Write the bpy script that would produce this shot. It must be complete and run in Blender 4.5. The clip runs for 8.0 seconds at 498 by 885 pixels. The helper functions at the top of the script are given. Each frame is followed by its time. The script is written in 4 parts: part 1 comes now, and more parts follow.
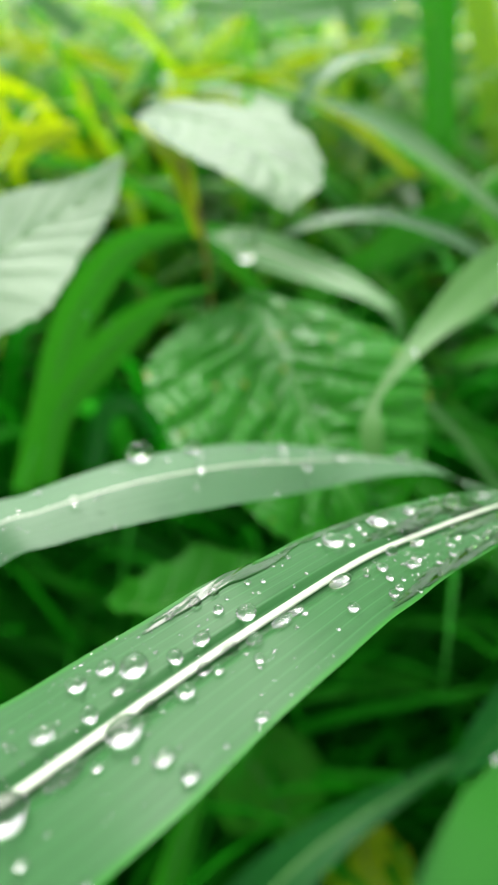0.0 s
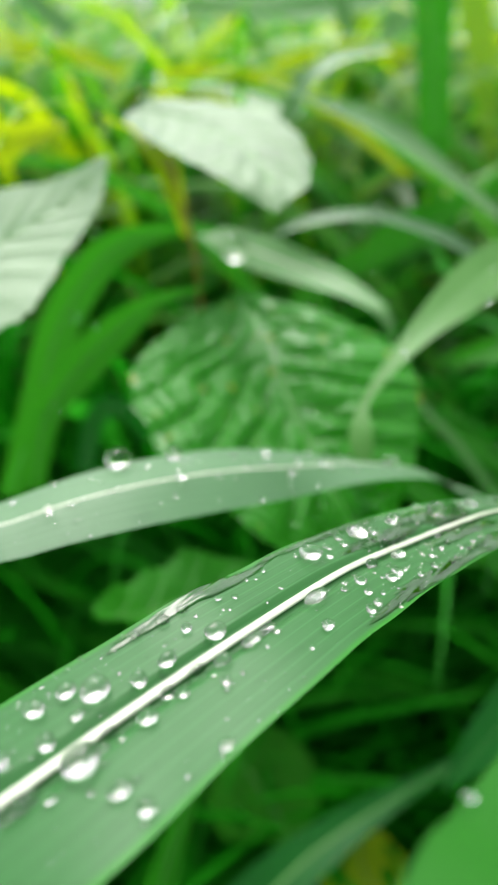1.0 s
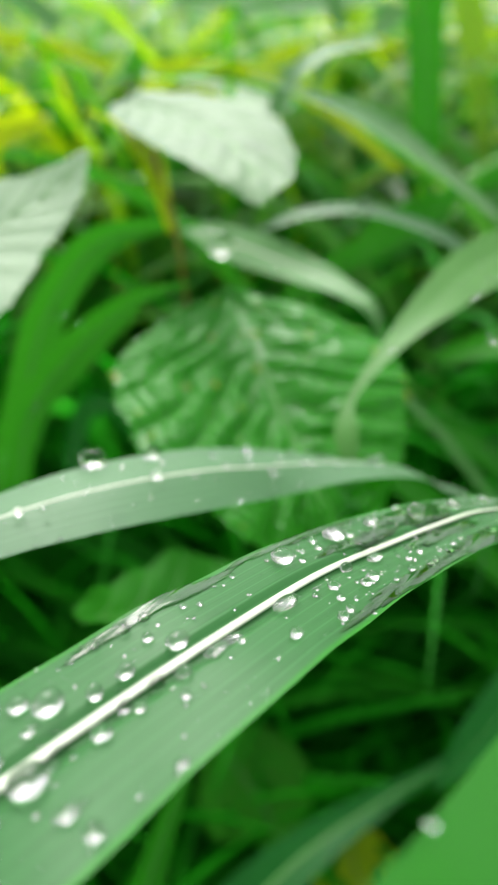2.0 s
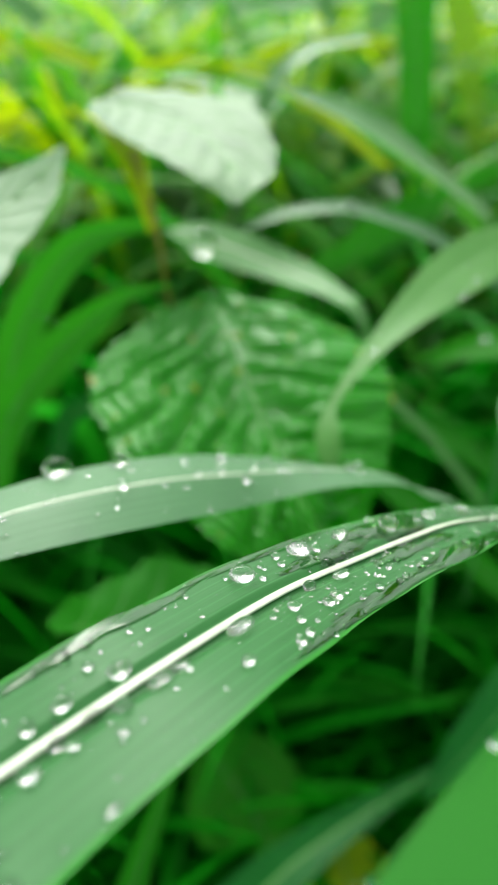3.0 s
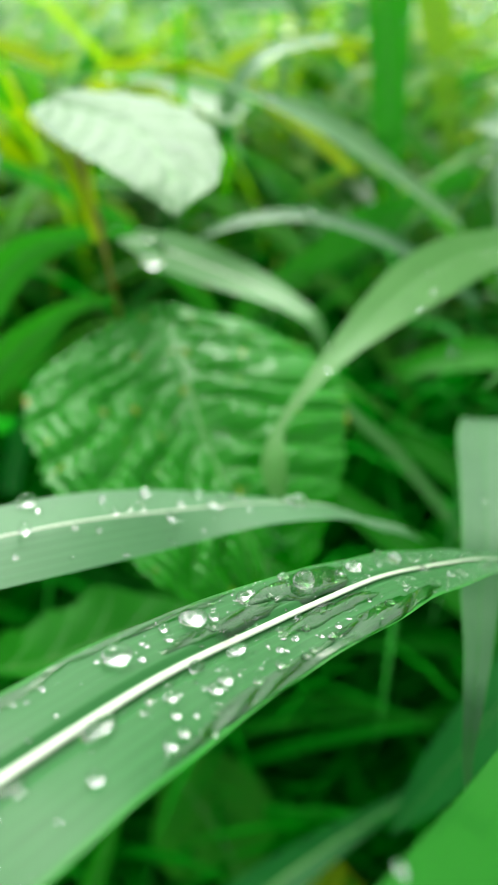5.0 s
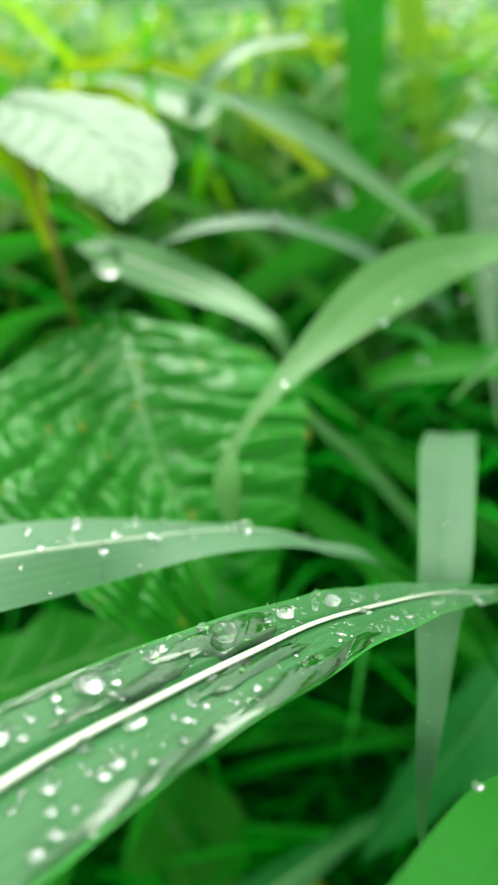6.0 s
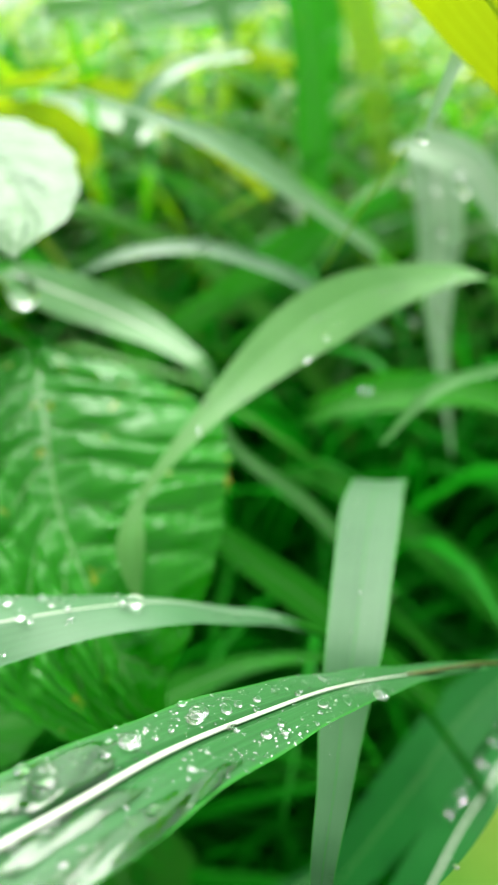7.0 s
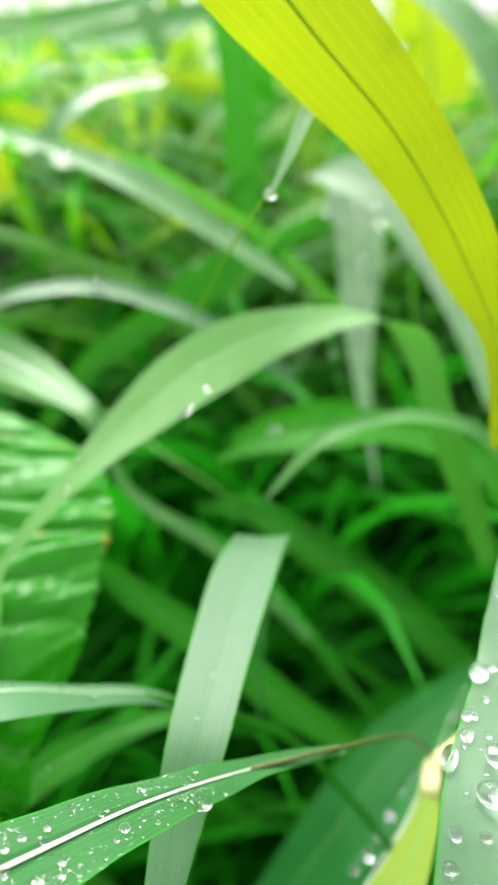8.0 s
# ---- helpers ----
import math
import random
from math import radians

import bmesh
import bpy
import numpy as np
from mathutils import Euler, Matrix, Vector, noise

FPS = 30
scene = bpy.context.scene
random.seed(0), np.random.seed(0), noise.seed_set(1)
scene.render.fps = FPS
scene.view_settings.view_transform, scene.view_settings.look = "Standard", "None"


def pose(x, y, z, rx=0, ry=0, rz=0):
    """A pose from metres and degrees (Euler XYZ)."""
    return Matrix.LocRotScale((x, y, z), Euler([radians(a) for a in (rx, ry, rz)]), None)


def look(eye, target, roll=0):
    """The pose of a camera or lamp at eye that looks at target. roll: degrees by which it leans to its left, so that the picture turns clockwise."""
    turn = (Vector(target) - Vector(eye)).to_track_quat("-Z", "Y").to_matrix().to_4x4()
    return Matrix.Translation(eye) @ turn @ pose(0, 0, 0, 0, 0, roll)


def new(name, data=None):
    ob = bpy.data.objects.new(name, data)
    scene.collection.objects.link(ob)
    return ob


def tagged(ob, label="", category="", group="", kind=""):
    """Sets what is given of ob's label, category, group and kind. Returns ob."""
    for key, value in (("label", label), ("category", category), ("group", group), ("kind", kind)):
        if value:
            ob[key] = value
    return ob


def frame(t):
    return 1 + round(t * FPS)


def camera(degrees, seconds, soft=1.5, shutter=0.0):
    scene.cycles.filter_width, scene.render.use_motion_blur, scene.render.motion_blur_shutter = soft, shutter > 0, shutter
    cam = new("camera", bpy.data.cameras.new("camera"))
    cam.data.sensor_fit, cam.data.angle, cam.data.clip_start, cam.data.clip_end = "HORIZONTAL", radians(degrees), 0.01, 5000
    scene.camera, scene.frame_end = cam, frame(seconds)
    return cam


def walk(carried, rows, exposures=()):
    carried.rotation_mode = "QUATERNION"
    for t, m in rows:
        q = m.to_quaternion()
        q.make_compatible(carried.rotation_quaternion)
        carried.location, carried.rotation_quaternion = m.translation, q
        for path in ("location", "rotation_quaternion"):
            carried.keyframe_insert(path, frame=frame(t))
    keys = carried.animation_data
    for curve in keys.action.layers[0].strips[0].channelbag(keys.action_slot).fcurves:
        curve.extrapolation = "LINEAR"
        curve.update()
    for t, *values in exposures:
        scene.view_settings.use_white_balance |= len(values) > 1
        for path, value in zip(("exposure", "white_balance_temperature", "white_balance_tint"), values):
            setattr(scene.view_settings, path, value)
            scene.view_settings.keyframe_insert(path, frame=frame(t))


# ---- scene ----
cam = camera(36.6, 8.0)
cam.data.dof.use_dof, cam.data.dof.focus_distance, cam.data.dof.aperture_fstop = True, 0.112, 16.5
METRES, EYE, TILT, LEAN, TURN = 0.12, 0.65, -30.0, 0.0, 0.0
ROWS = [
    (0.0, 0.0, 0.0, 0.0, 0.0, 0.0, -0.0),
    (0.5, 0.0155, 0.0193, 0.0078, -0.04, -0.04, 0.18),
    (1.0, 0.0348, 0.0389, 0.0115, -0.02, 0.0, 0.26),
    (1.5, 0.0511, 0.0567, 0.0135, -0.18, -0.2, 0.34),
    (3.0, 0.1218, 0.1308, 0.0287, -0.38, -0.26, 0.64),
    (3.5, 0.1528, 0.1624, 0.0421, -0.49, -0.26, 0.76),
    (4.0, 0.1888, 0.1868, 0.0498, -0.65, -0.28, 0.84),
    (5.5, 0.2822, 0.3024, 0.1057, -1.37, -0.06, 1.15),
    (6.0, 0.3377, 0.3522, 0.1257, -1.84, -0.03, 1.41),
    (6.5, 0.4129, 0.4157, 0.1755, -2.67, 0.24, 1.6),
    (7.0, 0.4979, 0.4839, 0.218, -3.52, 0.57, 1.93),
    (7.5, 0.619, 0.5328, 0.2733, -4.7, 0.85, 2.44),
    (8.0, 0.727, 0.5409, 0.3211, -5.63, 1.06, 2.93),
]
walk(cam, [(t, pose(0, 0, EYE, TILT, LEAN, TURN) @ pose(METRES * x, METRES * y, METRES * z, 90 + pitch, roll, yaw)) for t, x, y, z, yaw, pitch, roll in ROWS],
     exposures=[(0.0, 0.97, 6500, 8), (1.5, 0.97, 6500, 10), (3.0, 0.94, 6500, 2), (3.5, 0.94, 6500, -6), (4.0, 0.94, 6500, -5), (5.5, 1.11, 6500, -3), (6.5, 1.13, 6500, -4), (7.0, 1.34, 6500, 2), (7.5, 1.53, 6500, 15), (8.0, 1.55, 6500, 12)])

# ---- light: a bright overcast sky, the sun soft behind thin cloud, ahead of the camera ----
SUN_UP, SUN_ROUND = radians(52), radians(-12)
world = bpy.data.worlds.new("overcast_sky")
scene.world = world
world.use_nodes = True
wn, wl = world.node_tree.nodes, world.node_tree.links
sky = wn.new("ShaderNodeTexSky")
sky.sky_type, sky.sun_disc, sky.sun_elevation, sky.sun_rotation = "NISHITA", False, SUN_UP, SUN_ROUND
sky.air_density, sky.dust_density, sky.ozone_density = 1.0, 4.0, 1.0
grey = wn.new("ShaderNodeHueSaturation")
grey.inputs["Saturation"].default_value = 0.05
wl.new(sky.outputs[0], grey.inputs["Color"])
wl.new(grey.outputs[0], wn["Background"].inputs["Color"])
wn["Background"].inputs["Strength"].default_value = 0.15
sun_lamp = new("sun", bpy.data.lights.new("sun", "SUN"))
sun_lamp.data.energy, sun_lamp.data.angle, sun_lamp.data.color = 1.4, radians(40), (1.0, 0.96, 0.88)
sun_lamp.matrix_world = look((4 * math.sin(SUN_ROUND) * math.cos(SUN_UP), 4 * math.cos(SUN_ROUND) * math.cos(SUN_UP), 4 * math.sin(SUN_UP)), (0, 0, 0))


# ---- materials ----
def material(name):
    mat = bpy.data.materials.new(name)
    mat.use_nodes = True
    return mat, mat.node_tree.nodes, mat.node_tree.links, mat.node_tree.nodes["Principled BSDF"]


def leaf_material(name, dark, light, glow, through_share=0.4, rough=0.4, bloom=0.1, veins=26, spots=None, stops=None, gloss=0.5, foot=None, lines=0, margin=None):
    """A leaf: mottled, with fine parallel veins along it, a dull bloom, and light coming through it.
    stops: colours from leaf to leaf, for leaves joined in one mesh; foot: another colour at the leaf's base."""
    mat, n, l, base = material(name)
    uv, coords = n.new("ShaderNodeUVMap"), n.new("ShaderNodeTexCoord")
    split = n.new("ShaderNodeSeparateXYZ")
    l.new(uv.outputs[0], split.inputs[0])
    stretch = n.new("ShaderNodeMapping")
    stretch.inputs["Scale"].default_value = (1.2, veins, 1)
    l.new(uv.outputs[0], stretch.inputs["Vector"])
    big, fine, streak = (n.new("ShaderNodeTexNoise") for _ in range(3))
    for tex, scale, detail in ((big, 70, 4), (fine, 1200, 4), (streak, 1, 3)):
        tex.inputs["Scale"].default_value, tex.inputs["Detail"].default_value = scale, detail
        l.new((stretch.outputs[0] if tex is streak else coords.outputs["Object"]), tex.inputs["Vector"])

    def blend(a, b, factor, add=0.0):
        """a * factor + b, plus a constant."""
        m = n.new("ShaderNodeMath")
        m.operation = "MULTIPLY_ADD"
        l.new(a, m.inputs[0])
        m.inputs[1].default_value = factor
        l.new(b, m.inputs[2]) if b else None
        if not b:
            m.inputs[2].default_value = add
        return m.outputs[0]

    tone = blend(streak.outputs["Fac"], big.outputs["Fac"], 0.9)
    ramp = n.new("ShaderNodeValToRGB")
    if stops:
        own = n.new("ShaderNodeNewGeometry")
        tone = blend(own.outputs["Random Per Island"], blend(tone, None, 0.25, -0.2), 0.9)
        for k, (place, c) in enumerate(stops):
            e = ramp.color_ramp.elements[k] if k < 2 else ramp.color_ramp.elements.new(place)
            e.position, e.color = place, (*c, 1)
    else:
        own = n.new("ShaderNodeObjectInfo")
        tone = blend(own.outputs["Random"], tone, 0.2)
        ramp.color_ramp.elements[0].position, ramp.color_ramp.elements[0].color = 0.7, (*dark, 1)
        ramp.color_ramp.elements[1].position, ramp.color_ramp.elements[1].color = 1.35, (*light, 1)
        ramp.color_ramp.elements[1].position = 1.0
    l.new(tone, ramp.inputs[0])
    colour = ramp.outputs[0]

    def over(factor, top):
        nonlocal colour
        mix = n.new("ShaderNodeMix")
        mix.data_type = "RGBA"
        l.new(factor, mix.inputs["Factor"])
        l.new(colour, mix.inputs["A"])
        mix.inputs["B"].default_value = (*top, 1)
        colour = mix.outputs["Result"]

    if spots:
        dots = n.new("ShaderNodeTexNoise")
        dots.inputs["Scale"].default_value, dots.inputs["Detail"].default_value = 110, 2
        l.new(coords.outputs["Object"], dots.inputs["Vector"])
        cut = n.new("ShaderNodeValToRGB")
        cut.color_ramp.elements[0].position, cut.color_ramp.elements[1].position = 0.665, 0.72
        l.new(dots.outputs["Fac"], cut.inputs[0])
        over(cut.outputs[0], spots)
    if lines:
        # the stronger veins: thin paler lines at even steps across the blade
        run = n.new("ShaderNodeMath")
        run.operation = "COSINE"
        l.new(blend(split.outputs["Y"], None, lines * math.tau, 0.4), run.inputs[0])
        pulse = n.new("ShaderNodeMapRange")
        pulse.inputs["From Min"].default_value, pulse.inputs["From Max"].default_value, pulse.inputs["To Max"].default_value = 0.90, 1.0, 0.25
        l.new(run.outputs[0], pulse.inputs["Value"])
        over(pulse.outputs[0], [min(1, c * 2.2 + 0.03) for c in light])
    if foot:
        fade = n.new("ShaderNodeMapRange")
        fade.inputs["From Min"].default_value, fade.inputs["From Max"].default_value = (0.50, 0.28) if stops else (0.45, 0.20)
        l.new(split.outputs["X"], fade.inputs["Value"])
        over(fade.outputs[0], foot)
    if margin:
        # a thin greener rim along both edges
        off = n.new("ShaderNodeMath")
        off.operation = "ABSOLUTE"
        l.new(blend(split.outputs["Y"], None, 2.0, -1.0), off.inputs[0])
        rim = n.new("ShaderNodeMapRange")
        rim.inputs["From Min"].default_value, rim.inputs["From Max"].default_value, rim.inputs["To Max"].default_value = 0.92, 0.98, 0.85
        l.new(off.outputs[0], rim.inputs["Value"])
        over(rim.outputs[0], margin)
    l.new(colour, base.inputs["Base Color"])
    worn = n.new("ShaderNodeMapRange")
    worn.inputs["To Min"].default_value, worn.inputs["To Max"].default_value = rough - 0.10, rough + 0.12
    l.new(big.outputs["Fac"], worn.inputs["Value"])
    l.new(worn.outputs[0], base.inputs["Roughness"])
    base.inputs["Specular IOR Level"].default_value = gloss
    base.inputs["Sheen Weight"].default_value, base.inputs["Sheen Roughness"].default_value = bloom, 0.4
    bump = n.new("ShaderNodeBump")
    bump.inputs["Strength"].default_value, bump.inputs["Distance"].default_value = 0.2, 0.0003
    l.new(blend(fine.outputs["Fac"], streak.outputs["Fac"], 0.3), bump.inputs["Height"])
    l.new(bump.outputs[0], base.inputs["Normal"])
    lit = n.new("ShaderNodeBsdfTranslucent")
    tint = n.new("ShaderNodeMix")
    tint.data_type = "RGBA"
    tint.inputs["Factor"].default_value = 0.35 if stops else 0.7
    l.new(colour, tint.inputs["A"])
    tint.inputs["B"].default_value = (*glow, 1)
    l.new(tint.outputs["Result"], lit.inputs["Color"])
    both = n.new("ShaderNodeMixShader")
    both.inputs[0].default_value = through_share
    l.new(base.outputs[0], both.inputs[1])
    l.new(lit.outputs[0], both.inputs[2])
    l.new(both.outputs[0], n["Material Output"].inputs["Surface"])
    return mat


def plain_material(name, colour, rough=0.5, vary=0.25, scale=200.0):
    mat, n, l, base = material(name)
    tex, coords = n.new("ShaderNodeTexNoise"), n.new("ShaderNodeTexCoord")
    tex.inputs["Scale"].default_value, tex.inputs["Detail"].default_value = scale, 6
    l.new(coords.outputs["Object"], tex.inputs["Vector"])
    ramp = n.new("ShaderNodeValToRGB")
    ramp.color_ramp.elements[0].position, ramp.color_ramp.elements[1].position = 0.3, 0.7
    ramp.color_ramp.elements[0].color = (*[c * (1 - vary) for c in colour], 1)
    ramp.color_ramp.elements[1].color = (*[min(1, c * (1 + vary)) for c in colour], 1)
    l.new(tex.outputs["Fac"], ramp.inputs[0])
    l.new(ramp.outputs[0], base.inputs["Base Color"])
    base.inputs["Roughness"].default_value = rough
    bump = n.new("ShaderNodeBump")
    bump.inputs["Strength"].default_value, bump.inputs["Distance"].default_value = 0.4, 0.15 / scale
    l.new(tex.outputs["Fac"], bump.inputs["Height"])
    l.new(bump.outputs[0], base.inputs["Normal"])
    return mat


WATER, wn2, wl2, wet = material("clear_water")
wet.inputs["Base Color"].default_value, wet.inputs["Roughness"].default_value = (1, 1, 1, 1), 0.0
wet.inputs["IOR"].default_value, wet.inputs["Transmission Weight"].default_value = 1.33, 1.0
# part of the light passes a drop straight, so that the leaf under it stays lit
pass_light, part_clear = wn2.new("ShaderNodeBsdfTransparent"), wn2.new("ShaderNodeMixShader")
part_clear.inputs[0].default_value = 0.35
wl2.new(wet.outputs[0], part_clear.inputs[1])
wl2.new(pass_light.outputs[0], part_clear.inputs[2])
wl2.new(part_clear.outputs[0], wn2["Material Output"].inputs["Surface"])
CLEAR, _, _, full = material("clear_hanging_water")
full.inputs["Base Color"].default_value, full.inputs["Roughness"].default_value = (1, 1, 1, 1), 0.0
full.inputs["IOR"].default_value, full.inputs["Transmission Weight"].default_value = 1.33, 1.0
FILM, fn, fl, _ = material("thin_water_film")
clear, shine, edge_gain, join = fn.new("ShaderNodeBsdfTransparent"), fn.new("ShaderNodeBsdfGlossy"), fn.new("ShaderNodeFresnel"), fn.new("ShaderNodeMixShader")
clear.inputs["Color"].default_value, shine.inputs["Roughness"].default_value, edge_gain.inputs["IOR"].default_value = (0.58, 0.90, 0.52, 1), 0.03, 1.6
fl.new(edge_gain.outputs[0], join.inputs[0])
fl.new(clear.outputs[0], join.inputs[1])
fl.new(shine.outputs[0], join.inputs[2])
fl.new(join.outputs[0], fn["Material Output"].inputs["Surface"])
FRONT = leaf_material("waxy_green_blade", (0.011, 0.100, 0.014), (0.026, 0.150, 0.030), (0.014, 0.29, 0.008), 0.25, 0.40, 0.18, 34, gloss=0.28, lines=13, margin=(0.020, 0.26, 0.006))
PALE = leaf_material("pale_green_blade", (0.045, 0.19, 0.036), (0.085, 0.27, 0.060), (0.05, 0.36, 0.02), 0.22, 0.42, 0.10, 30, gloss=0.32, lines=11)
GREYISH = leaf_material("dull_pale_blade", (0.036, 0.140, 0.044), (0.060, 0.185, 0.066), (0.04, 0.28, 0.025), 0.18, 0.42, 0.20, 30, gloss=0.45, lines=11)
DULL = leaf_material("dull_grey_green_blade", (0.040, 0.13, 0.046), (0.062, 0.168, 0.066), (0.03, 0.27, 0.02), 0.2, 0.44, 0.10, 30, gloss=0.36, lines=11, margin=(0.03, 0.26, 0.012))
WETBLADE = leaf_material("wet_grey_green_blade", (0.058, 0.155, 0.066), (0.086, 0.20, 0.092), (0.04, 0.28, 0.03), 0.18, 0.36, 0.16, 12, gloss=0.5, margin=(0.03, 0.26, 0.012))
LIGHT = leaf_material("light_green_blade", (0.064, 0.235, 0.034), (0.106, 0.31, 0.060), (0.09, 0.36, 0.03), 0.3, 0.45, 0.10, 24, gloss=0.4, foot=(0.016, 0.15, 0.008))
GREEN = leaf_material("green_blade", (0.012, 0.15, 0.008), (0.032, 0.24, 0.014), (0.035, 0.38, 0.008), 0.40, 0.5, 0.0, 20, gloss=0.10)
DEEP = leaf_material("deep_green_blade", (0.006, 0.10, 0.012), (0.014, 0.16, 0.022), (0.01, 0.26, 0.008), 0.3, 0.42, 0.0, 20, gloss=0.22)
# light from behind is partly put into this yellow-green colour
YELLOW = leaf_material("yellow_green_blade_backlight_in_colour", (0.11, 0.20, 0.004), (0.24, 0.32, 0.006), (0.29, 0.38, 0.004), 0.55, 0.5, 0.0, 34, gloss=0.3, lines=9)
# yellow of withered leaves; on the grass, sunlight put into the colour
GOLD = leaf_material("yellow_blade_sun_in_colour", (0.34, 0.54, 0.004), (0.52, 0.68, 0.006), (0.60, 0.76, 0.004), 0.55, 0.5, 0.0, 30, gloss=0.3)
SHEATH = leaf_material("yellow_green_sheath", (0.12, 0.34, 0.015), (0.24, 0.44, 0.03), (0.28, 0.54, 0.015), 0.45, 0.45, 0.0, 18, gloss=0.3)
NEAR = leaf_material("green_blade_with_yellow_foot", (0.012, 0.125, 0.009), (0.024, 0.18, 0.014), (0.02, 0.28, 0.008), 0.35, 0.5, 0.0, 18, gloss=0.2, foot=(0.24, 0.36, 0.05))
BROAD = leaf_material("puckered_broad_leaf", (0.008, 0.15, 0.004), (0.036, 0.33, 0.010), (0.05, 0.50, 0.006), 0.42, 0.30, 0.0, 4, (0.42, 0.40, 0.02), gloss=0.40)
FRESH = leaf_material("fresh_green_blade", (0.020, 0.24, 0.008), (0.048, 0.32, 0.014), (0.06, 0.48, 0.010), 0.50, 0.46, 0.0, 20, gloss=0.22)
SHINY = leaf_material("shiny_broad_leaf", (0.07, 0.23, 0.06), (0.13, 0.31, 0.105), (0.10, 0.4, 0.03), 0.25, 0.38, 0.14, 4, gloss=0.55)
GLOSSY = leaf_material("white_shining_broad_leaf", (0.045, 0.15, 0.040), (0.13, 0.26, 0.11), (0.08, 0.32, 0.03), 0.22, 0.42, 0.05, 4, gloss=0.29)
# the sky's white reflection is put into this pale base colour
WHITISH = leaf_material("wet_blade_sky_sheen_in_colour", (0.20, 0.36, 0.19), (0.34, 0.50, 0.31), (0.14, 0.5, 0.08), 0.3, 0.36, 0.1, 20, gloss=0.6)
RIB = plain_material("pale_midrib", (0.50, 0.57, 0.44), 0.3, 0.08, 400)
VEIN = plain_material("green_vein", (0.10, 0.30, 0.06), 0.45, 0.15, 400)
BROWN = plain_material("brown_dry_stalk", (0.25, 0.20, 0.03), 0.6, 0.3, 300)
STALK = plain_material("reddish_leaf_stalk", (0.085, 0.10, 0.018), 0.5, 0.25, 300)
CREAM = plain_material("cream_leaf_node", (0.62, 0.62, 0.30), 0.5, 0.15, 300)
SOIL = plain_material("dark_wet_soil", (0.012, 0.014, 0.006), 0.8, 0.5, 60)
HOLLOW = leaf_material("fresh_hollow_grass", None, None, (0.09, 0.45, 0.025), 0.42, 0.42, 0.0, 8, gloss=0.35,
                       stops=[(0.0, (0.022, 0.22, 0.012)), (1.0, (0.30, 0.44, 0.26)), (0.35, (0.038, 0.29, 0.016)), (0.6, (0.085, 0.35, 0.024)), (0.8, (0.17, 0.39, 0.08))])
GRASS = leaf_material("meadow_grass", None, None, (0.02, 0.5, 0.008), 0.48, 0.45, 0.0, 8, gloss=0.12,
                      stops=[(0.0, (0.016, 0.24, 0.008)), (1.0, (0.07, 0.40, 0.04)), (0.45, (0.018, 0.31, 0.009)), (0.85, (0.024, 0.37, 0.010))])
# sunlit yellow tops and dark shaded feet are put into the colours
MEADOW = leaf_material("grass_sun_in_colour", None, None, (0.26, 0.58, 0.01), 0.5, 0.42, 0.0, 8, gloss=0.22, foot=(0.010, 0.15, 0.007),
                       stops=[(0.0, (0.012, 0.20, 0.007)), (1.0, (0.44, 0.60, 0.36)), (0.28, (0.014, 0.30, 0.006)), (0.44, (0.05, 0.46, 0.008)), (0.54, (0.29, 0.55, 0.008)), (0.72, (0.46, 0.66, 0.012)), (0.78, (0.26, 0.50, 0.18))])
# the palest stops hold sky shine as colour, the dark feet hold shade
WET = leaf_material("wet_leaf_sheen_in_colour", None, None, (0.10, 0.5, 0.02), 0.3, 0.30, 0.05, 6, gloss=0.7, foot=(0.010, 0.15, 0.007),
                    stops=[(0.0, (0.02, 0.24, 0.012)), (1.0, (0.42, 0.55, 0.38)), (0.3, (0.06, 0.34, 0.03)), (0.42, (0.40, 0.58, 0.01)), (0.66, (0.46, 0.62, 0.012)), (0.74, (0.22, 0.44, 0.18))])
# a darker copy of the meadow grass: part of the shade is in its colours
SHADE = leaf_material("shade_darkened_undergrowth", None, None, (0.03, 0.34, 0.010), 0.42, 0.5, 0.0, 6, gloss=0.1,
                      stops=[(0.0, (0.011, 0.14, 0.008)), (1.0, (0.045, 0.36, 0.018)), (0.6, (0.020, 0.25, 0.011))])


# ---- leaves ----
def mesh_of(name, verts, faces, mat, uvs=None):
    me = bpy.data.meshes.new(name)
    me.from_pydata([tuple(v) for v in verts], [], faces)
    me.materials.append(mat)
    me.polygons.foreach_set("use_smooth", [True] * len(me.polygons))
    if uvs is not None:
        layer = me.uv_layers.new(name="UVMap")
        loops = np.empty(len(me.loops), np.int32)
        me.loops.foreach_get("vertex_index", loops)
        layer.data.foreach_set("uv", np.asarray(uvs, np.float32)[loops].ravel())
    me.update()
    return me


def part(name, me, parent, label=""):
    ob = new(name, me)
    ob.parent = parent
    ob.matrix_parent_inverse = parent.matrix_basis.inverted()
    return tagged(ob, label)


def unit(a):
    return a / np.maximum(np.linalg.norm(a, axis=-1, keepdims=True), 1e-9)


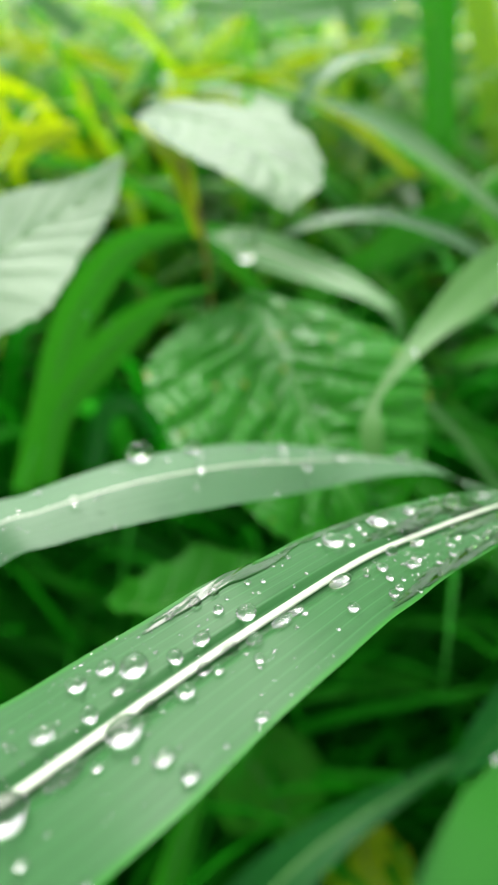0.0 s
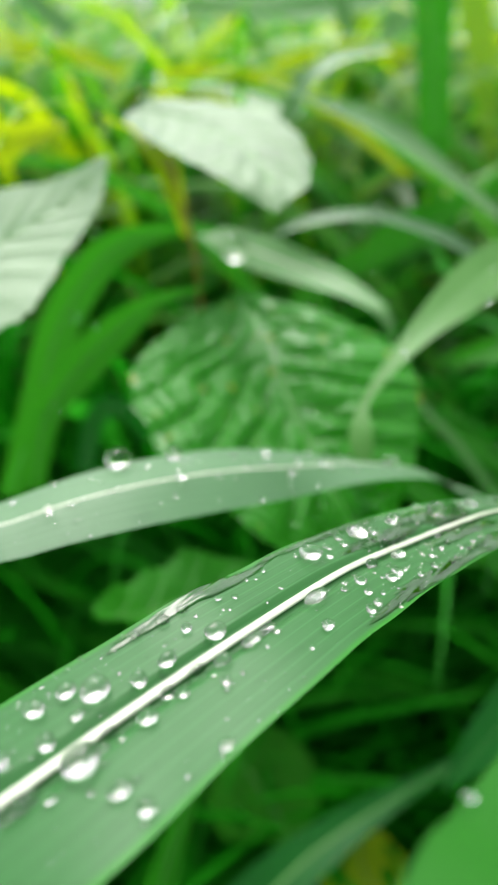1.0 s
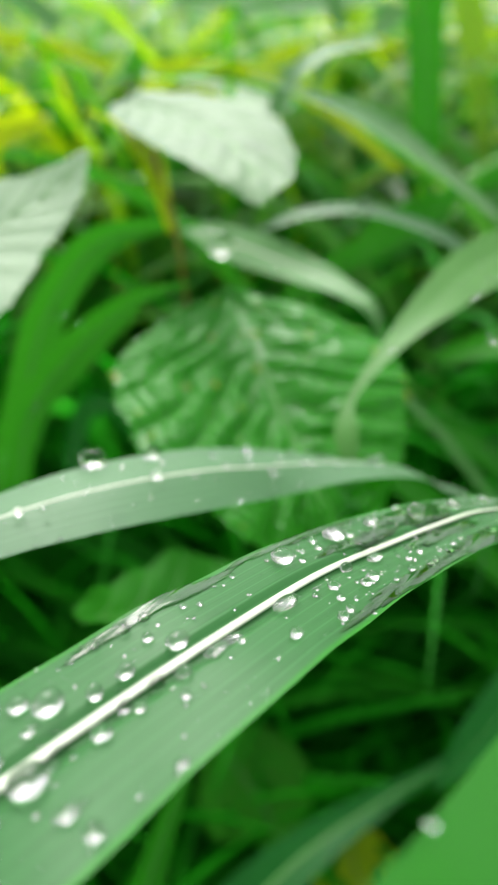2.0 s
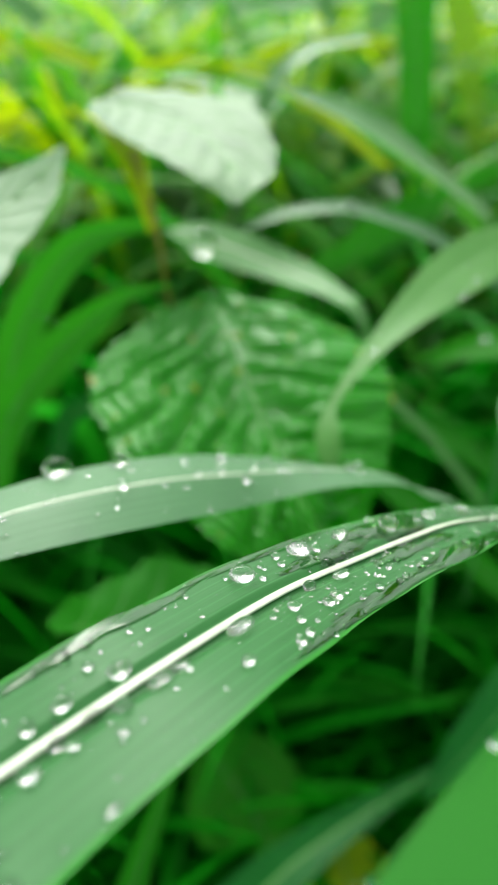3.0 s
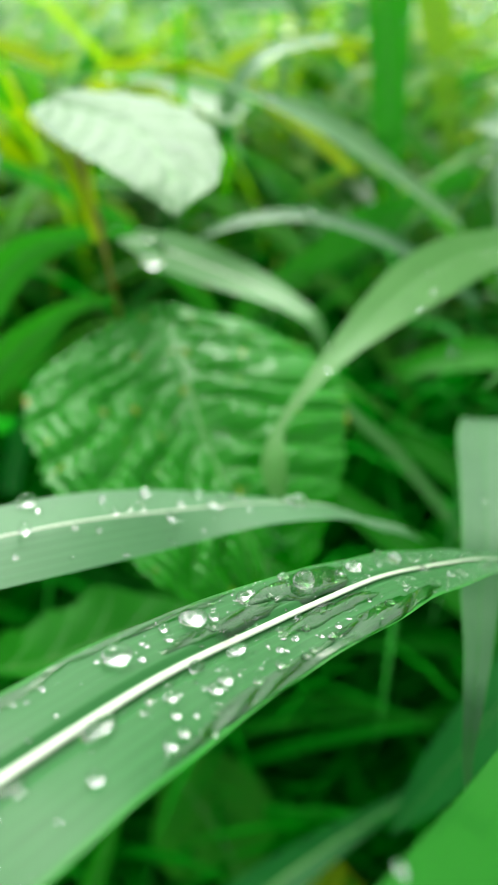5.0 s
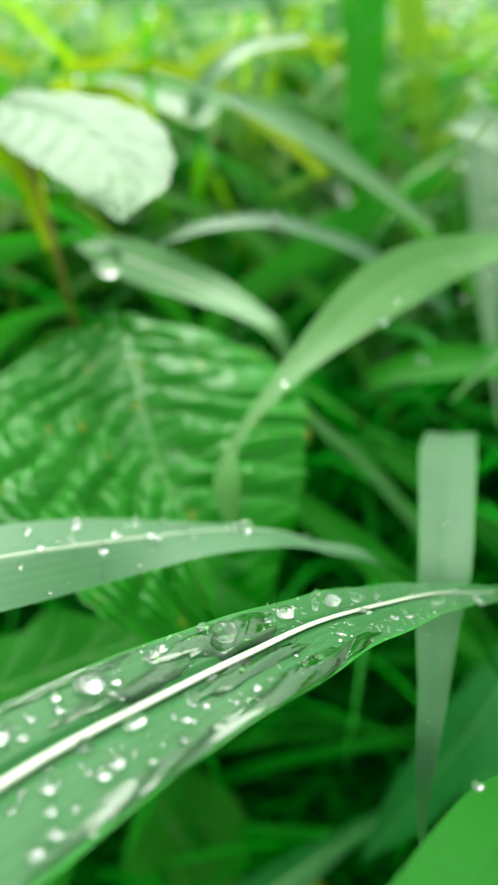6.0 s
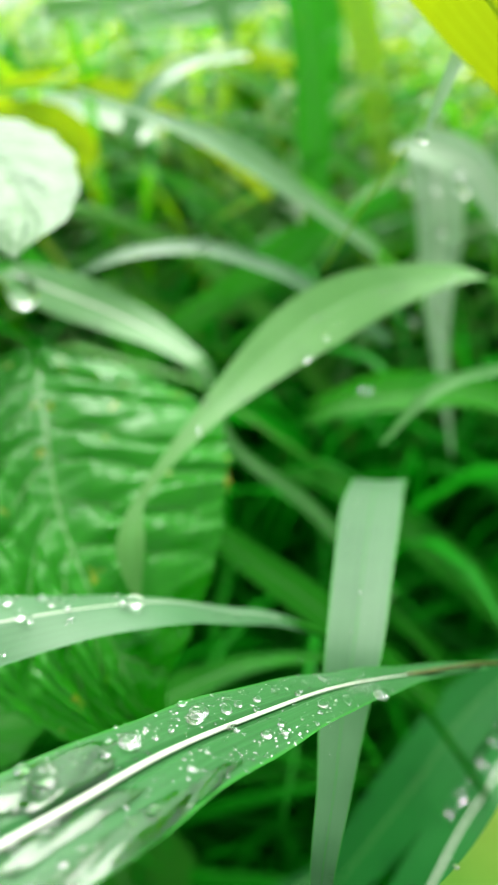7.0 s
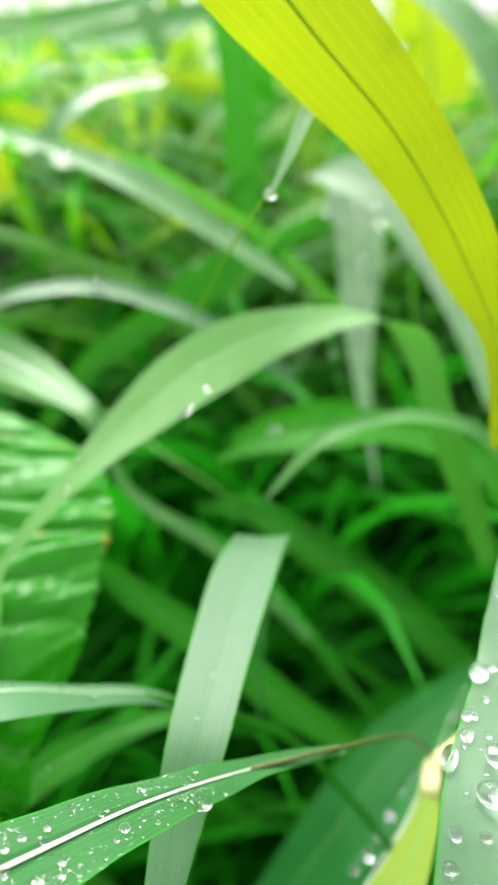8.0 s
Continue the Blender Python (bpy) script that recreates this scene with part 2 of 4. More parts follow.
def spline(points, steps):
    """Catmull-Rom through the rows of points, at evenly spaced lengths."""
    p = np.asarray(points, float)
    p = np.vstack((2 * p[0] - p[1], p, 2 * p[-1] - p[-2]))
    out = []
    for i in range(1, len(p) - 2):
        for s in np.linspace(0, 1, 24, endpoint=False):
            a, b, c, d = p[i - 1], p[i], p[i + 1], p[i + 2]
            out.append(0.5 * (2 * b + (c - a) * s + (2 * a - 5 * b + 4 * c - d) * s * s + (3 * b - a - 3 * c + d) * s ** 3))
    out = np.array(out + [p[-2]])
    run = np.concatenate(([0], np.cumsum(np.linalg.norm(np.diff(out[:, :3], axis=0), axis=1))))
    want = np.linspace(0, run[-1], steps)
    return np.stack([np.interp(want, run, out[:, k]) for k in range(out.shape[1])], axis=1), run[-1]


class Surface:
    """A leaf's shape by a few knots along its midrib: x, y, z, half width (cm) and the roll of its width about the midrib (degrees)."""

    def __init__(self, knots, fold=0.15, curl=0.0, wavy=0.0, pucker=0.0, ribs=9, slant=0.35, teeth=0.0, steps=72, across=14, seed=0, rim=False, groove=0.0, sideways=None, uneven=0.0, slants=None):
        k = np.asarray(knots, float)
        c = k[:, :3] * 0.01
        t = unit(np.vstack([c[min(i + 1, len(c) - 1)] - c[max(i - 1, 0)] for i in range(len(c))]))
        h = unit(np.cross(t, (0, 0, 1.0)))
        n = np.cross(h, t)
        a = np.radians(k[:, 4:5])
        side = np.cos(a) * h + np.sin(a) * n if sideways is None else np.tile(np.array(sideways, float), (len(k), 1))
        for i in range(1, len(side)):
            if side[i] @ side[i - 1] < 0:
                side[i] = -side[i]
        if np.cross(side, t)[:, 2].sum() < 0:
            side = -side
        rows, self.length = spline(np.hstack((c, k[:, 3:4] * 0.01, side)), steps)
        self.c, self.w = rows[:, :3], np.maximum(rows[:, 3], 0.0001)
        self.t = unit(np.gradient(self.c, axis=0))
        s = rows[:, 4:7]
        self.s = unit(s - self.t * (s * self.t).sum(1, keepdims=True))
        self.n = np.cross(self.s, self.t)
        u, v = np.linspace(0, 1, steps)[:, None], np.linspace(-1, 1, across + 1)[None, :]
        rng = np.random.default_rng(seed)
        ph = rng.uniform(0, 6.28, 6)
        run = u * self.length * 100
        width = self.w[:, None] * (1 + uneven * np.sign(v)) * (1 + teeth * np.abs(v) * np.sin(run * 9 + ph[0]) * np.sin(run * 5.3 + ph[5]))
        up = width * (fold * np.sqrt(v * v + 0.01) - curl * v * v)
        up = up - width * ((fold - curl) * rim + groove * np.exp(-((np.abs(v) - 0.10) / 0.07) ** 2))
        up = up + wavy * 0.01 * v * np.abs(v) * (np.sin(run * 1.3 + ph[1] + v) + 0.6 * np.sin(run * 2.9 + ph[2]))
        av = np.abs(v)
        if slants:
            # side veins sunk in creases, their slant different on either half, with smaller swellings between them
            lean, bars = np.where(v > 0, slants[1], slants[0]), np.where(v > 0, 10, 6)
            place = ribs * (u - lean * av * (1 - 0.4 * av))
            place = place + 0.16 * np.sin(run * 1.9 + 3 * v + ph[1]) + 0.10 * np.sin(run * 4.3 - 5 * v + ph[2])
            swell = np.abs(np.cos(math.pi * place)) ** 0.8
            rungs = np.abs(np.cos(math.pi * bars * av + 2.1 * np.floor(place + 0.5) + 0.5 * np.sin(run * 3 + ph[3])))
            up = up + pucker * 0.01 * swell * (0.7 + np.where(v > 0, 0.4, 0.1) * rungs) * np.minimum(1, av * 5) * (1 - 0.5 * av ** 3)
            up = up + pucker * 0.0006 * np.sin(run * 6.1 + 8 * v + ph[3]) * np.sin(run * 3.7 - 13 * v + ph[4]) + pucker * 0.0003 * np.sin(run * 13 - 21 * v + ph[5]) * np.sin(run * 9 + 27 * v + ph[0])
        elif pucker:
            up = up + pucker * 0.01 * np.abs(np.cos(math.pi * ribs * (u - slant * av * (1 - 0.4 * av)))) * np.minimum(1, av * 5) * (1 - 0.5 * av ** 3)
            up = up + pucker * 0.0022 * np.sin(run * 7 + 9 * v + ph[3]) * np.sin(run * 4 - 14 * v + ph[4])
        self.u, self.v, self.steps, self.across = u, v, steps, across
        self.p = self.c[:, None] + self.s[:, None] * (v * width)[..., None] + self.n[:, None] * up[..., None]

    def mesh(self, name, mat):
        m = self.across + 1
        faces = [(i * m + j, i * m + j + 1, (i + 1) * m + j + 1, (i + 1) * m + j) for i in range(self.steps - 1) for j in range(self.across)]
        uvs = np.stack(np.broadcast_arrays(self.u, (self.v + 1) / 2), axis=-1).reshape(-1, 2)
        return mesh_of(name, self.p.reshape(-1, 3), [f[::-1] for f in faces], mat, uvs)

    def at(self, u, v):
        """Place, normal, way along and way across at u (0 to 1 along) and v (-1 to 1 across)."""
        i, j = u * (self.steps - 1), (v + 1) / 2 * self.across
        a, b = min(int(i), self.steps - 2), min(int(j), self.across - 1)
        f, g = i - a, j - b
        p = self.p
        at = (p[a, b] * (1 - f) + p[a + 1, b] * f) * (1 - g) + (p[a, b + 1] * (1 - f) + p[a + 1, b + 1] * f) * g
        along, over = unit(p[a + 1, b] - p[a, b]), unit(p[a, b + 1] - p[a, b])
        return at, unit(np.cross(over, along)), along, over

    def under(self, x, y):
        """The u and v that lie nearest to a plan place (metres)."""
        d = (self.p[..., 0] - x) ** 2 + (self.p[..., 1] - y) ** 2
        i, j = np.unravel_index(np.argmin(d), d.shape)
        best = (1.0, 0, 0)
        for a in np.linspace(max(i - 1, 0), min(i + 1, self.steps - 1), 13):
            for b in np.linspace(max(j - 1, 0), min(j + 1, self.across), 13):
                u, v = a / (self.steps - 1), b / self.across * 2 - 1
                q = self.at(u, v)[0]
                best = min(best, ((q[0] - x) ** 2 + (q[1] - y) ** 2, u, v))
        return best[1], best[2]


def tube(name, path, radii, mat, around=8, flat=1.0, n=None):
    """A tapered round or flattened stalk along path."""
    path = np.asarray(path)
    t = unit(np.gradient(path, axis=0))
    n = unit(np.cross(t, (0.3, 0.9, 0.31))) if n is None else n
    s = np.cross(n, t)
    a = np.linspace(0, math.tau, around, endpoint=False)
    ring = s[:, None] * np.cos(a)[None, :, None] + n[:, None] * (flat * np.sin(a))[None, :, None]
    v = (path[:, None] + ring * np.asarray(radii)[:, None, None]).reshape(-1, 3)
    faces = [(i * around + j, i * around + (j + 1) % around, (i + 1) * around + (j + 1) % around, (i + 1) * around + j)
             for i in range(len(path) - 1) for j in range(around)]
    faces += [tuple(range(around))[::-1], tuple((len(path) - 1) * around + j for j in range(around))]
    return mesh_of(name, v, faces, mat)


def leaf(name, label, knots, mat, rib=0.05, rib_mat=None, side_veins=0, group="", category="leaf", **shape):
    """One leaf: an empty at its foot that carries the blade, its midrib and its side veins."""
    surf = Surface(knots, **shape)
    surf.root = root = tagged(new(name), label, category, group)
    root.empty_display_size = 0.01
    root.location = surf.c[0]
    bpy.context.view_layer.update()
    part("blade", surf.mesh("blade", mat), root)
    surf.rib = 0.0004 if rib else 0.0
    if rib:
        mid = surf.across // 2
        line = surf.p[:, mid]
        part("midrib", tube("midrib", line, np.minimum(surf.w * rib, 0.0012) + 0.00004, rib_mat or RIB, 8, 0.35, surf.n), root, "pale raised midrib")
    for k in range(side_veins):
        for sign in (-1, 1):
            u0 = (k + 0.5) / side_veins * (1.0 if shape.get("slants") else 0.85) + (0.0 if shape.get("slants") else 0.02)
            pts, radii = [], []
            for v in np.linspace(0.02, 0.9, 10):
                u = u0 + (shape["slants"][sign > 0] if shape.get("slants") else 0.35) * v * (1 - 0.4 * v)
                if u < 0.99:
                    pts.append(surf.at(u, sign * v)[0])
                    radii.append(0.0003 * (1.1 - v))
            if len(pts) > 2:
                part("side_vein", tube("side_vein", pts, radii, VEIN, 5), root)
    return surf


# Grass leaves of the foreground.
front = leaf("grass_leaf", "broad waxy green grass leaf with white midrib, beaded with rain",
             [(-7.07, 1.59, 55.93, 0.89, -1), (-5.23, 3.23, 57.01, 1.28, 2), (-2.55, 5.29, 57.48, 1.54, 7), (-1.05, 6.66, 57.60, 1.41, 8), (0.41, 7.97, 57.66, 1.20, 2), (1.94, 9.83, 57.14, 1.12, -0), (3.27, 11.08, 56.74, 1.01, 2), (4.34, 11.94, 56.51, 1.02, 5), (5.41, 12.98, 56.04, 0.91, 7), (6.74, 14.17, 55.28, 0.84, 10), (8.11, 15.38, 54.40, 0.60, 7), (9.83, 16.75, 53.14, 0.30, 5), (11.82, 17.67, 52.34, 0.14, -1)],
             FRONT, 0.058, fold=0.05, curl=0.05, wavy=0.03, groove=0.06, uneven=0.06, steps=150, across=40, seed=1)
second = leaf("grass_leaf", "pale green grass leaf with white midrib and scattered raindrops",
              [(-9.11, 9.43, 53.46, 0.70, -14), (-5.68, 12.24, 55.44, 0.87, -8), (-4.36, 13.11, 55.60, 0.97, -4), (-2.53, 14.22, 55.56, 1.13, -6), (-0.51, 15.62, 55.13, 1.14, -10), (1.25, 16.93, 54.50, 0.93, -14), (3.41, 18.04, 53.89, 0.85, 7), (5.09, 18.83, 53.24, 0.95, 17), (6.47, 19.74, 52.18, 0.49, 8), (7.72, 20.36, 51.39, 0.28, -1), (9.10, 20.73, 50.36, 0.12, -3)], GREYISH, 0.028, fold=-0.2, rim=True, steps=100, across=20, seed=2)
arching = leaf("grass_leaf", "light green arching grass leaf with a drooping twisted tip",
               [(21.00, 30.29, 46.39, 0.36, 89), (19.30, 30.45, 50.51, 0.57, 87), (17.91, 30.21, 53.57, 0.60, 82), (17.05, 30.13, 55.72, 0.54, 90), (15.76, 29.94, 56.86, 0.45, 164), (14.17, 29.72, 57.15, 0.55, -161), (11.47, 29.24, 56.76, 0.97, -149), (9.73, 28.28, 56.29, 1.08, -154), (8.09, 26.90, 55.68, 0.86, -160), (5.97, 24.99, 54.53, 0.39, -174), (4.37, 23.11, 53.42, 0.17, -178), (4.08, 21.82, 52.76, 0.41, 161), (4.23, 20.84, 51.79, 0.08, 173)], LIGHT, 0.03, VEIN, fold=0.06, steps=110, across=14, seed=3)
upright = leaf("folded_grass_blade", "pale grass blade folded square over at the top",
               [(11.45, 27.52, 40.99, 0.05, 0), (11.29, 26.41, 46.98, 0.13, 0), (11.25, 25.50, 50.76, 0.43, 0), (11.23, 24.76, 52.28, 0.74, 0), (10.96, 24.19, 52.86, 0.73, 0), (10.28, 22.24, 53.25, 0.78, 0), (9.51, 19.58, 53.43, 0.67, 0), (8.91, 17.45, 53.30, 0.58, 0), (8.47, 16.13, 52.73, 0.45, 0), (8.11, 14.85, 52.30, 0.31, 0), (7.76, 13.75, 51.78, 0.21, 0), (7.67, 13.16, 50.46, 0.09, 0), (7.99, 12.85, 48.81, 0.02, 0)],
               DULL, 0.006, GREEN, fold=0.05, steps=150, across=12, seed=4, sideways=(1, -0.16, 0.02))
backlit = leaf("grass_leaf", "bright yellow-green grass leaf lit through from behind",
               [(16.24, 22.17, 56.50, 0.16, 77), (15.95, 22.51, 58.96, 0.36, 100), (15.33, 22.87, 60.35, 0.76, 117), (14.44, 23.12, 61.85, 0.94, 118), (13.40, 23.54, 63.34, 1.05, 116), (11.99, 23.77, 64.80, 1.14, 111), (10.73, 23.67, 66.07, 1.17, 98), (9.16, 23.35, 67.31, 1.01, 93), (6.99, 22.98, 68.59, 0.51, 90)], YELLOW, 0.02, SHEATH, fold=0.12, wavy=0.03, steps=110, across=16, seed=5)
wet_leaf = leaf("grass_leaf", "pale grey-green grass leaf covered with large raindrops",
                [(16.46, 21.23, 55.00, 0.13, 178), (15.50, 18.82, 55.23, 0.49, 161), (14.34, 16.19, 55.39, 0.76, 168), (13.27, 14.25, 55.52, 0.85, 169), (12.62, 12.81, 55.24, 0.84, 174), (11.82, 11.25, 54.42, 0.66, 180)],
                WETBLADE, 0.03, fold=0.1, wavy=0.06, steps=90, across=16, seed=6)
near_leaf = leaf("grass_leaf", "smooth green grass leaf rising from a yellow sheath",
                 [(15.91, 21.84, 46.00, 0.20, 0), (14.59, 19.07, 47.71, 0.33, 0), (12.40, 15.69, 49.81, 0.57, 0), (10.44, 13.07, 51.89, 0.73, -1), (7.80, 9.69, 55.70, 0.95, -0), (6.18, 7.67, 56.90, 1.04, -0), (4.59, 5.59, 58.29, 1.10, -1), (2.98, 3.78, 58.90, 1.06, -0), (2.28, 3.03, 59.33, 0.96, 1), (-0.24, -0.28, 59.61, 0.56, 1), (-2.57, -3.02, 59.20, 0.07, -0)],
                 NEAR, 0.03, VEIN, fold=0.04, steps=90, across=14, seed=7)
dewy = leaf("grass_leaf", "deep green grass leaf with pale midrib and a row of drops",
            [(20.88, 30.05, 39.69, 0.15, -170), (17.55, 25.34, 40.89, 0.41, 176), (16.00, 23.13, 41.27, 0.69, 172), (14.05, 21.31, 40.49, 0.93, 169), (11.75, 18.89, 38.74, 1.10, 173), (8.52, 15.54, 34.53, 0.65, 173)],
            DEEP, 0.06, fold=0.25, steps=70, across=14, seed=8)
leaf("grass_leaf", "wide dark green grass leaf in the shade below",
     [(22.72, 32.06, 38.59, 0.71, -165), (17.56, 28.83, 38.02, 1.22, -171), (14.43, 26.15, 36.75, 1.32, -168), (11.76, 24.27, 34.95, 1.05, -163), (10.4, 23.4, 34.0, 0.55, -161), (9.4, 22.8, 33.2, 0.03, -161)],
     DEEP, 0.012, VEIN, fold=0.1, steps=60, across=12, seed=9)
low_leaf = leaf("grass_leaf", "dark blue-green low grass leaf with a pale midrib",
                [(-5.53, 18.98, 18.00, 1.26, -12), (-0.07, 22.28, 22.82, 1.66, -13), (3.54, 24.90, 24.30, 1.32, -4), (7.47, 27.23, 25.03, 0.86, -8), (11.74, 29.56, 25.18, 0.45, -0), (16.49, 32.34, 24.68, 0.42, -51)],
                DEEP, 0.10, VEIN, fold=0.25, steps=60, across=12, seed=10)
leaf("grass_leaf", "narrow green grass leaf hanging under the dewy leaf",
     [(-1.2, 19.4, 40.8, 0.2, -150), (-1.76, 18.63, 39.27, 0.31, -150), (-2.47, 17.66, 37.58, 0.46, -150), (-3.18, 16.59, 35.73, 0.61, -137), (-4.86, 15.45, 31.76, 0.52, -127), (-7.0, 14.0, 26.0, 0.3, -127)],
     GREEN, 0.05, VEIN, fold=0.3, steps=50, across=10, seed=11)
tip = leaf("grass_leaf", "thin pale leaf tip hanging with one raindrop",
           [(14.2, 26.4, 64.9, 0.34, -140), (12.5, 25.18, 64.1, 0.26, -144), (11.9, 24.72, 63.56, 0.18, -149), (11.4, 24.09, 62.75, 0.11, -150), (10.93, 23.61, 61.99, 0.02, -150)],
           WHITISH, 0.0, fold=0.2, steps=40, across=6, seed=12)
pale_back = leaf("grass_leaf", "pale shining grass leaf carrying a bright drop",
                 [(-2.42, 36.56, 55.92, 0.16, -30), (0.46, 34.69, 55.38, 0.95, -32), (3.29, 32.95, 54.75, 0.85, -24), (5.29, 30.96, 54.29, 0.53, -8), (6.25, 29.99, 53.60, 0.41, -19), (7.20, 30.32, 50.62, 0.32, -40), (10.33, 31.68, 46.86, 0.35, -50), (14.28, 31.91, 41.72, 0.30, -60)], PALE, 0.045, fold=0.04, steps=80, across=12, seed=13)

# Broad leaves.
puckered = leaf("broad_leaf", "large puckered dark green leaf with yellow specks",
                [(0.30, 30.90, 54.31, 0.50, 0), (0.65, 29.40, 53.91, 3.30, 0), (1.30, 26.62, 53.53, 5.24, 1), (1.97, 23.73, 52.67, 5.02, -0), (3.10, 21.19, 51.47, 3.62, -1), (3.97, 19.99, 49.96, 2.18, -1), (4.48, 19.82, 48.35, 0.38, -1)],
                BROAD, 0.010, VEIN, 9, fold=0.06, curl=0.12, pucker=0.42, ribs=9, slants=(0.20, 0.62), teeth=0.03, steps=190, across=110, seed=14)
leaf("broad_leaf", "dark green weed leaf below the pale grass leaf",
     [(-4.62, 18.93, 47.69, 0.30, 0), (-3.25, 20.51, 46.40, 1.50, 0), (-1.17, 22.25, 45.72, 2.00, 0), (0.49, 23.57, 45.19, 1.20, 0), (1.84, 24.64, 44.95, 0.05, 0)],
     GREEN, 0.02, VEIN, 5, fold=0.25, wavy=0.2, pucker=0.06, ribs=6, teeth=0.06, steps=60, across=16, seed=23)
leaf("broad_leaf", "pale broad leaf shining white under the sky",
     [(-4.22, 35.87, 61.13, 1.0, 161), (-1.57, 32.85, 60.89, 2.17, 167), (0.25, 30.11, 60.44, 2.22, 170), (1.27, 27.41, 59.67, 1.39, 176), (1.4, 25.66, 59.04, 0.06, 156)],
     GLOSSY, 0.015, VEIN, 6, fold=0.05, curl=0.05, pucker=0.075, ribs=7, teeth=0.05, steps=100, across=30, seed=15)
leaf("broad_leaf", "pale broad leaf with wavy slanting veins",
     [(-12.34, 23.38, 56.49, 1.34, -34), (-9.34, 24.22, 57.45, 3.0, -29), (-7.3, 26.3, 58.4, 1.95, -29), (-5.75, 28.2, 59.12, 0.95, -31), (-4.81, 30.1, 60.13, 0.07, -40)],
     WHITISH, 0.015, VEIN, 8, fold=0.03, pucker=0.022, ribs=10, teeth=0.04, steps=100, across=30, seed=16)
leaf("broad_leaf", "yellowing leaf with a curled edge",
     [(-13.15, 36.86, 58.84, 0.87, -59), (-10.92, 37.24, 59.5, 0.89, -59), (-9.15, 37.48, 59.92, 0.59, -59), (-7.9, 37.68, 60.26, 0.19, -59)], GOLD, 0.03, SHEATH, fold=0.1, wavy=0.15, teeth=0.1, steps=50, across=12, seed=17)
leaf("broad_leaf", "yellow-brown withered leaf hanging on its stalk",
     [(-5.89, 36.73, 60.62, 0.23, -128), (-4.29, 35.28, 60.11, 0.5, 178), (-3.19, 34.23, 59.28, 0.6, 162), (-2.6, 33.01, 58.18, 0.4, 159), (-2.18, 32.08, 56.56, 0.12, 159)], GOLD, 0.08, BROWN, fold=0.3, wavy=0.1, steps=50, across=12, seed=18)
leaf("broad_leaf", "bright yellow leaf curling behind the shining one",
     [(-5.62, 52.97, 59.91, 0.7, 0), (-3.75, 52.68, 59.64, 1.0, 0), (-1.73, 52.27, 59.17, 1.15, 0), (-0.2, 51.55, 58.08, 0.9, 0), (-0.1, 50.57, 56.35, 0.06, 0)],
     GOLD, 0.02, SHEATH, fold=0.1, wavy=0.2, teeth=0.06, steps=50, across=14, seed=19, sideways=(0.48, 0.41, 0.78))

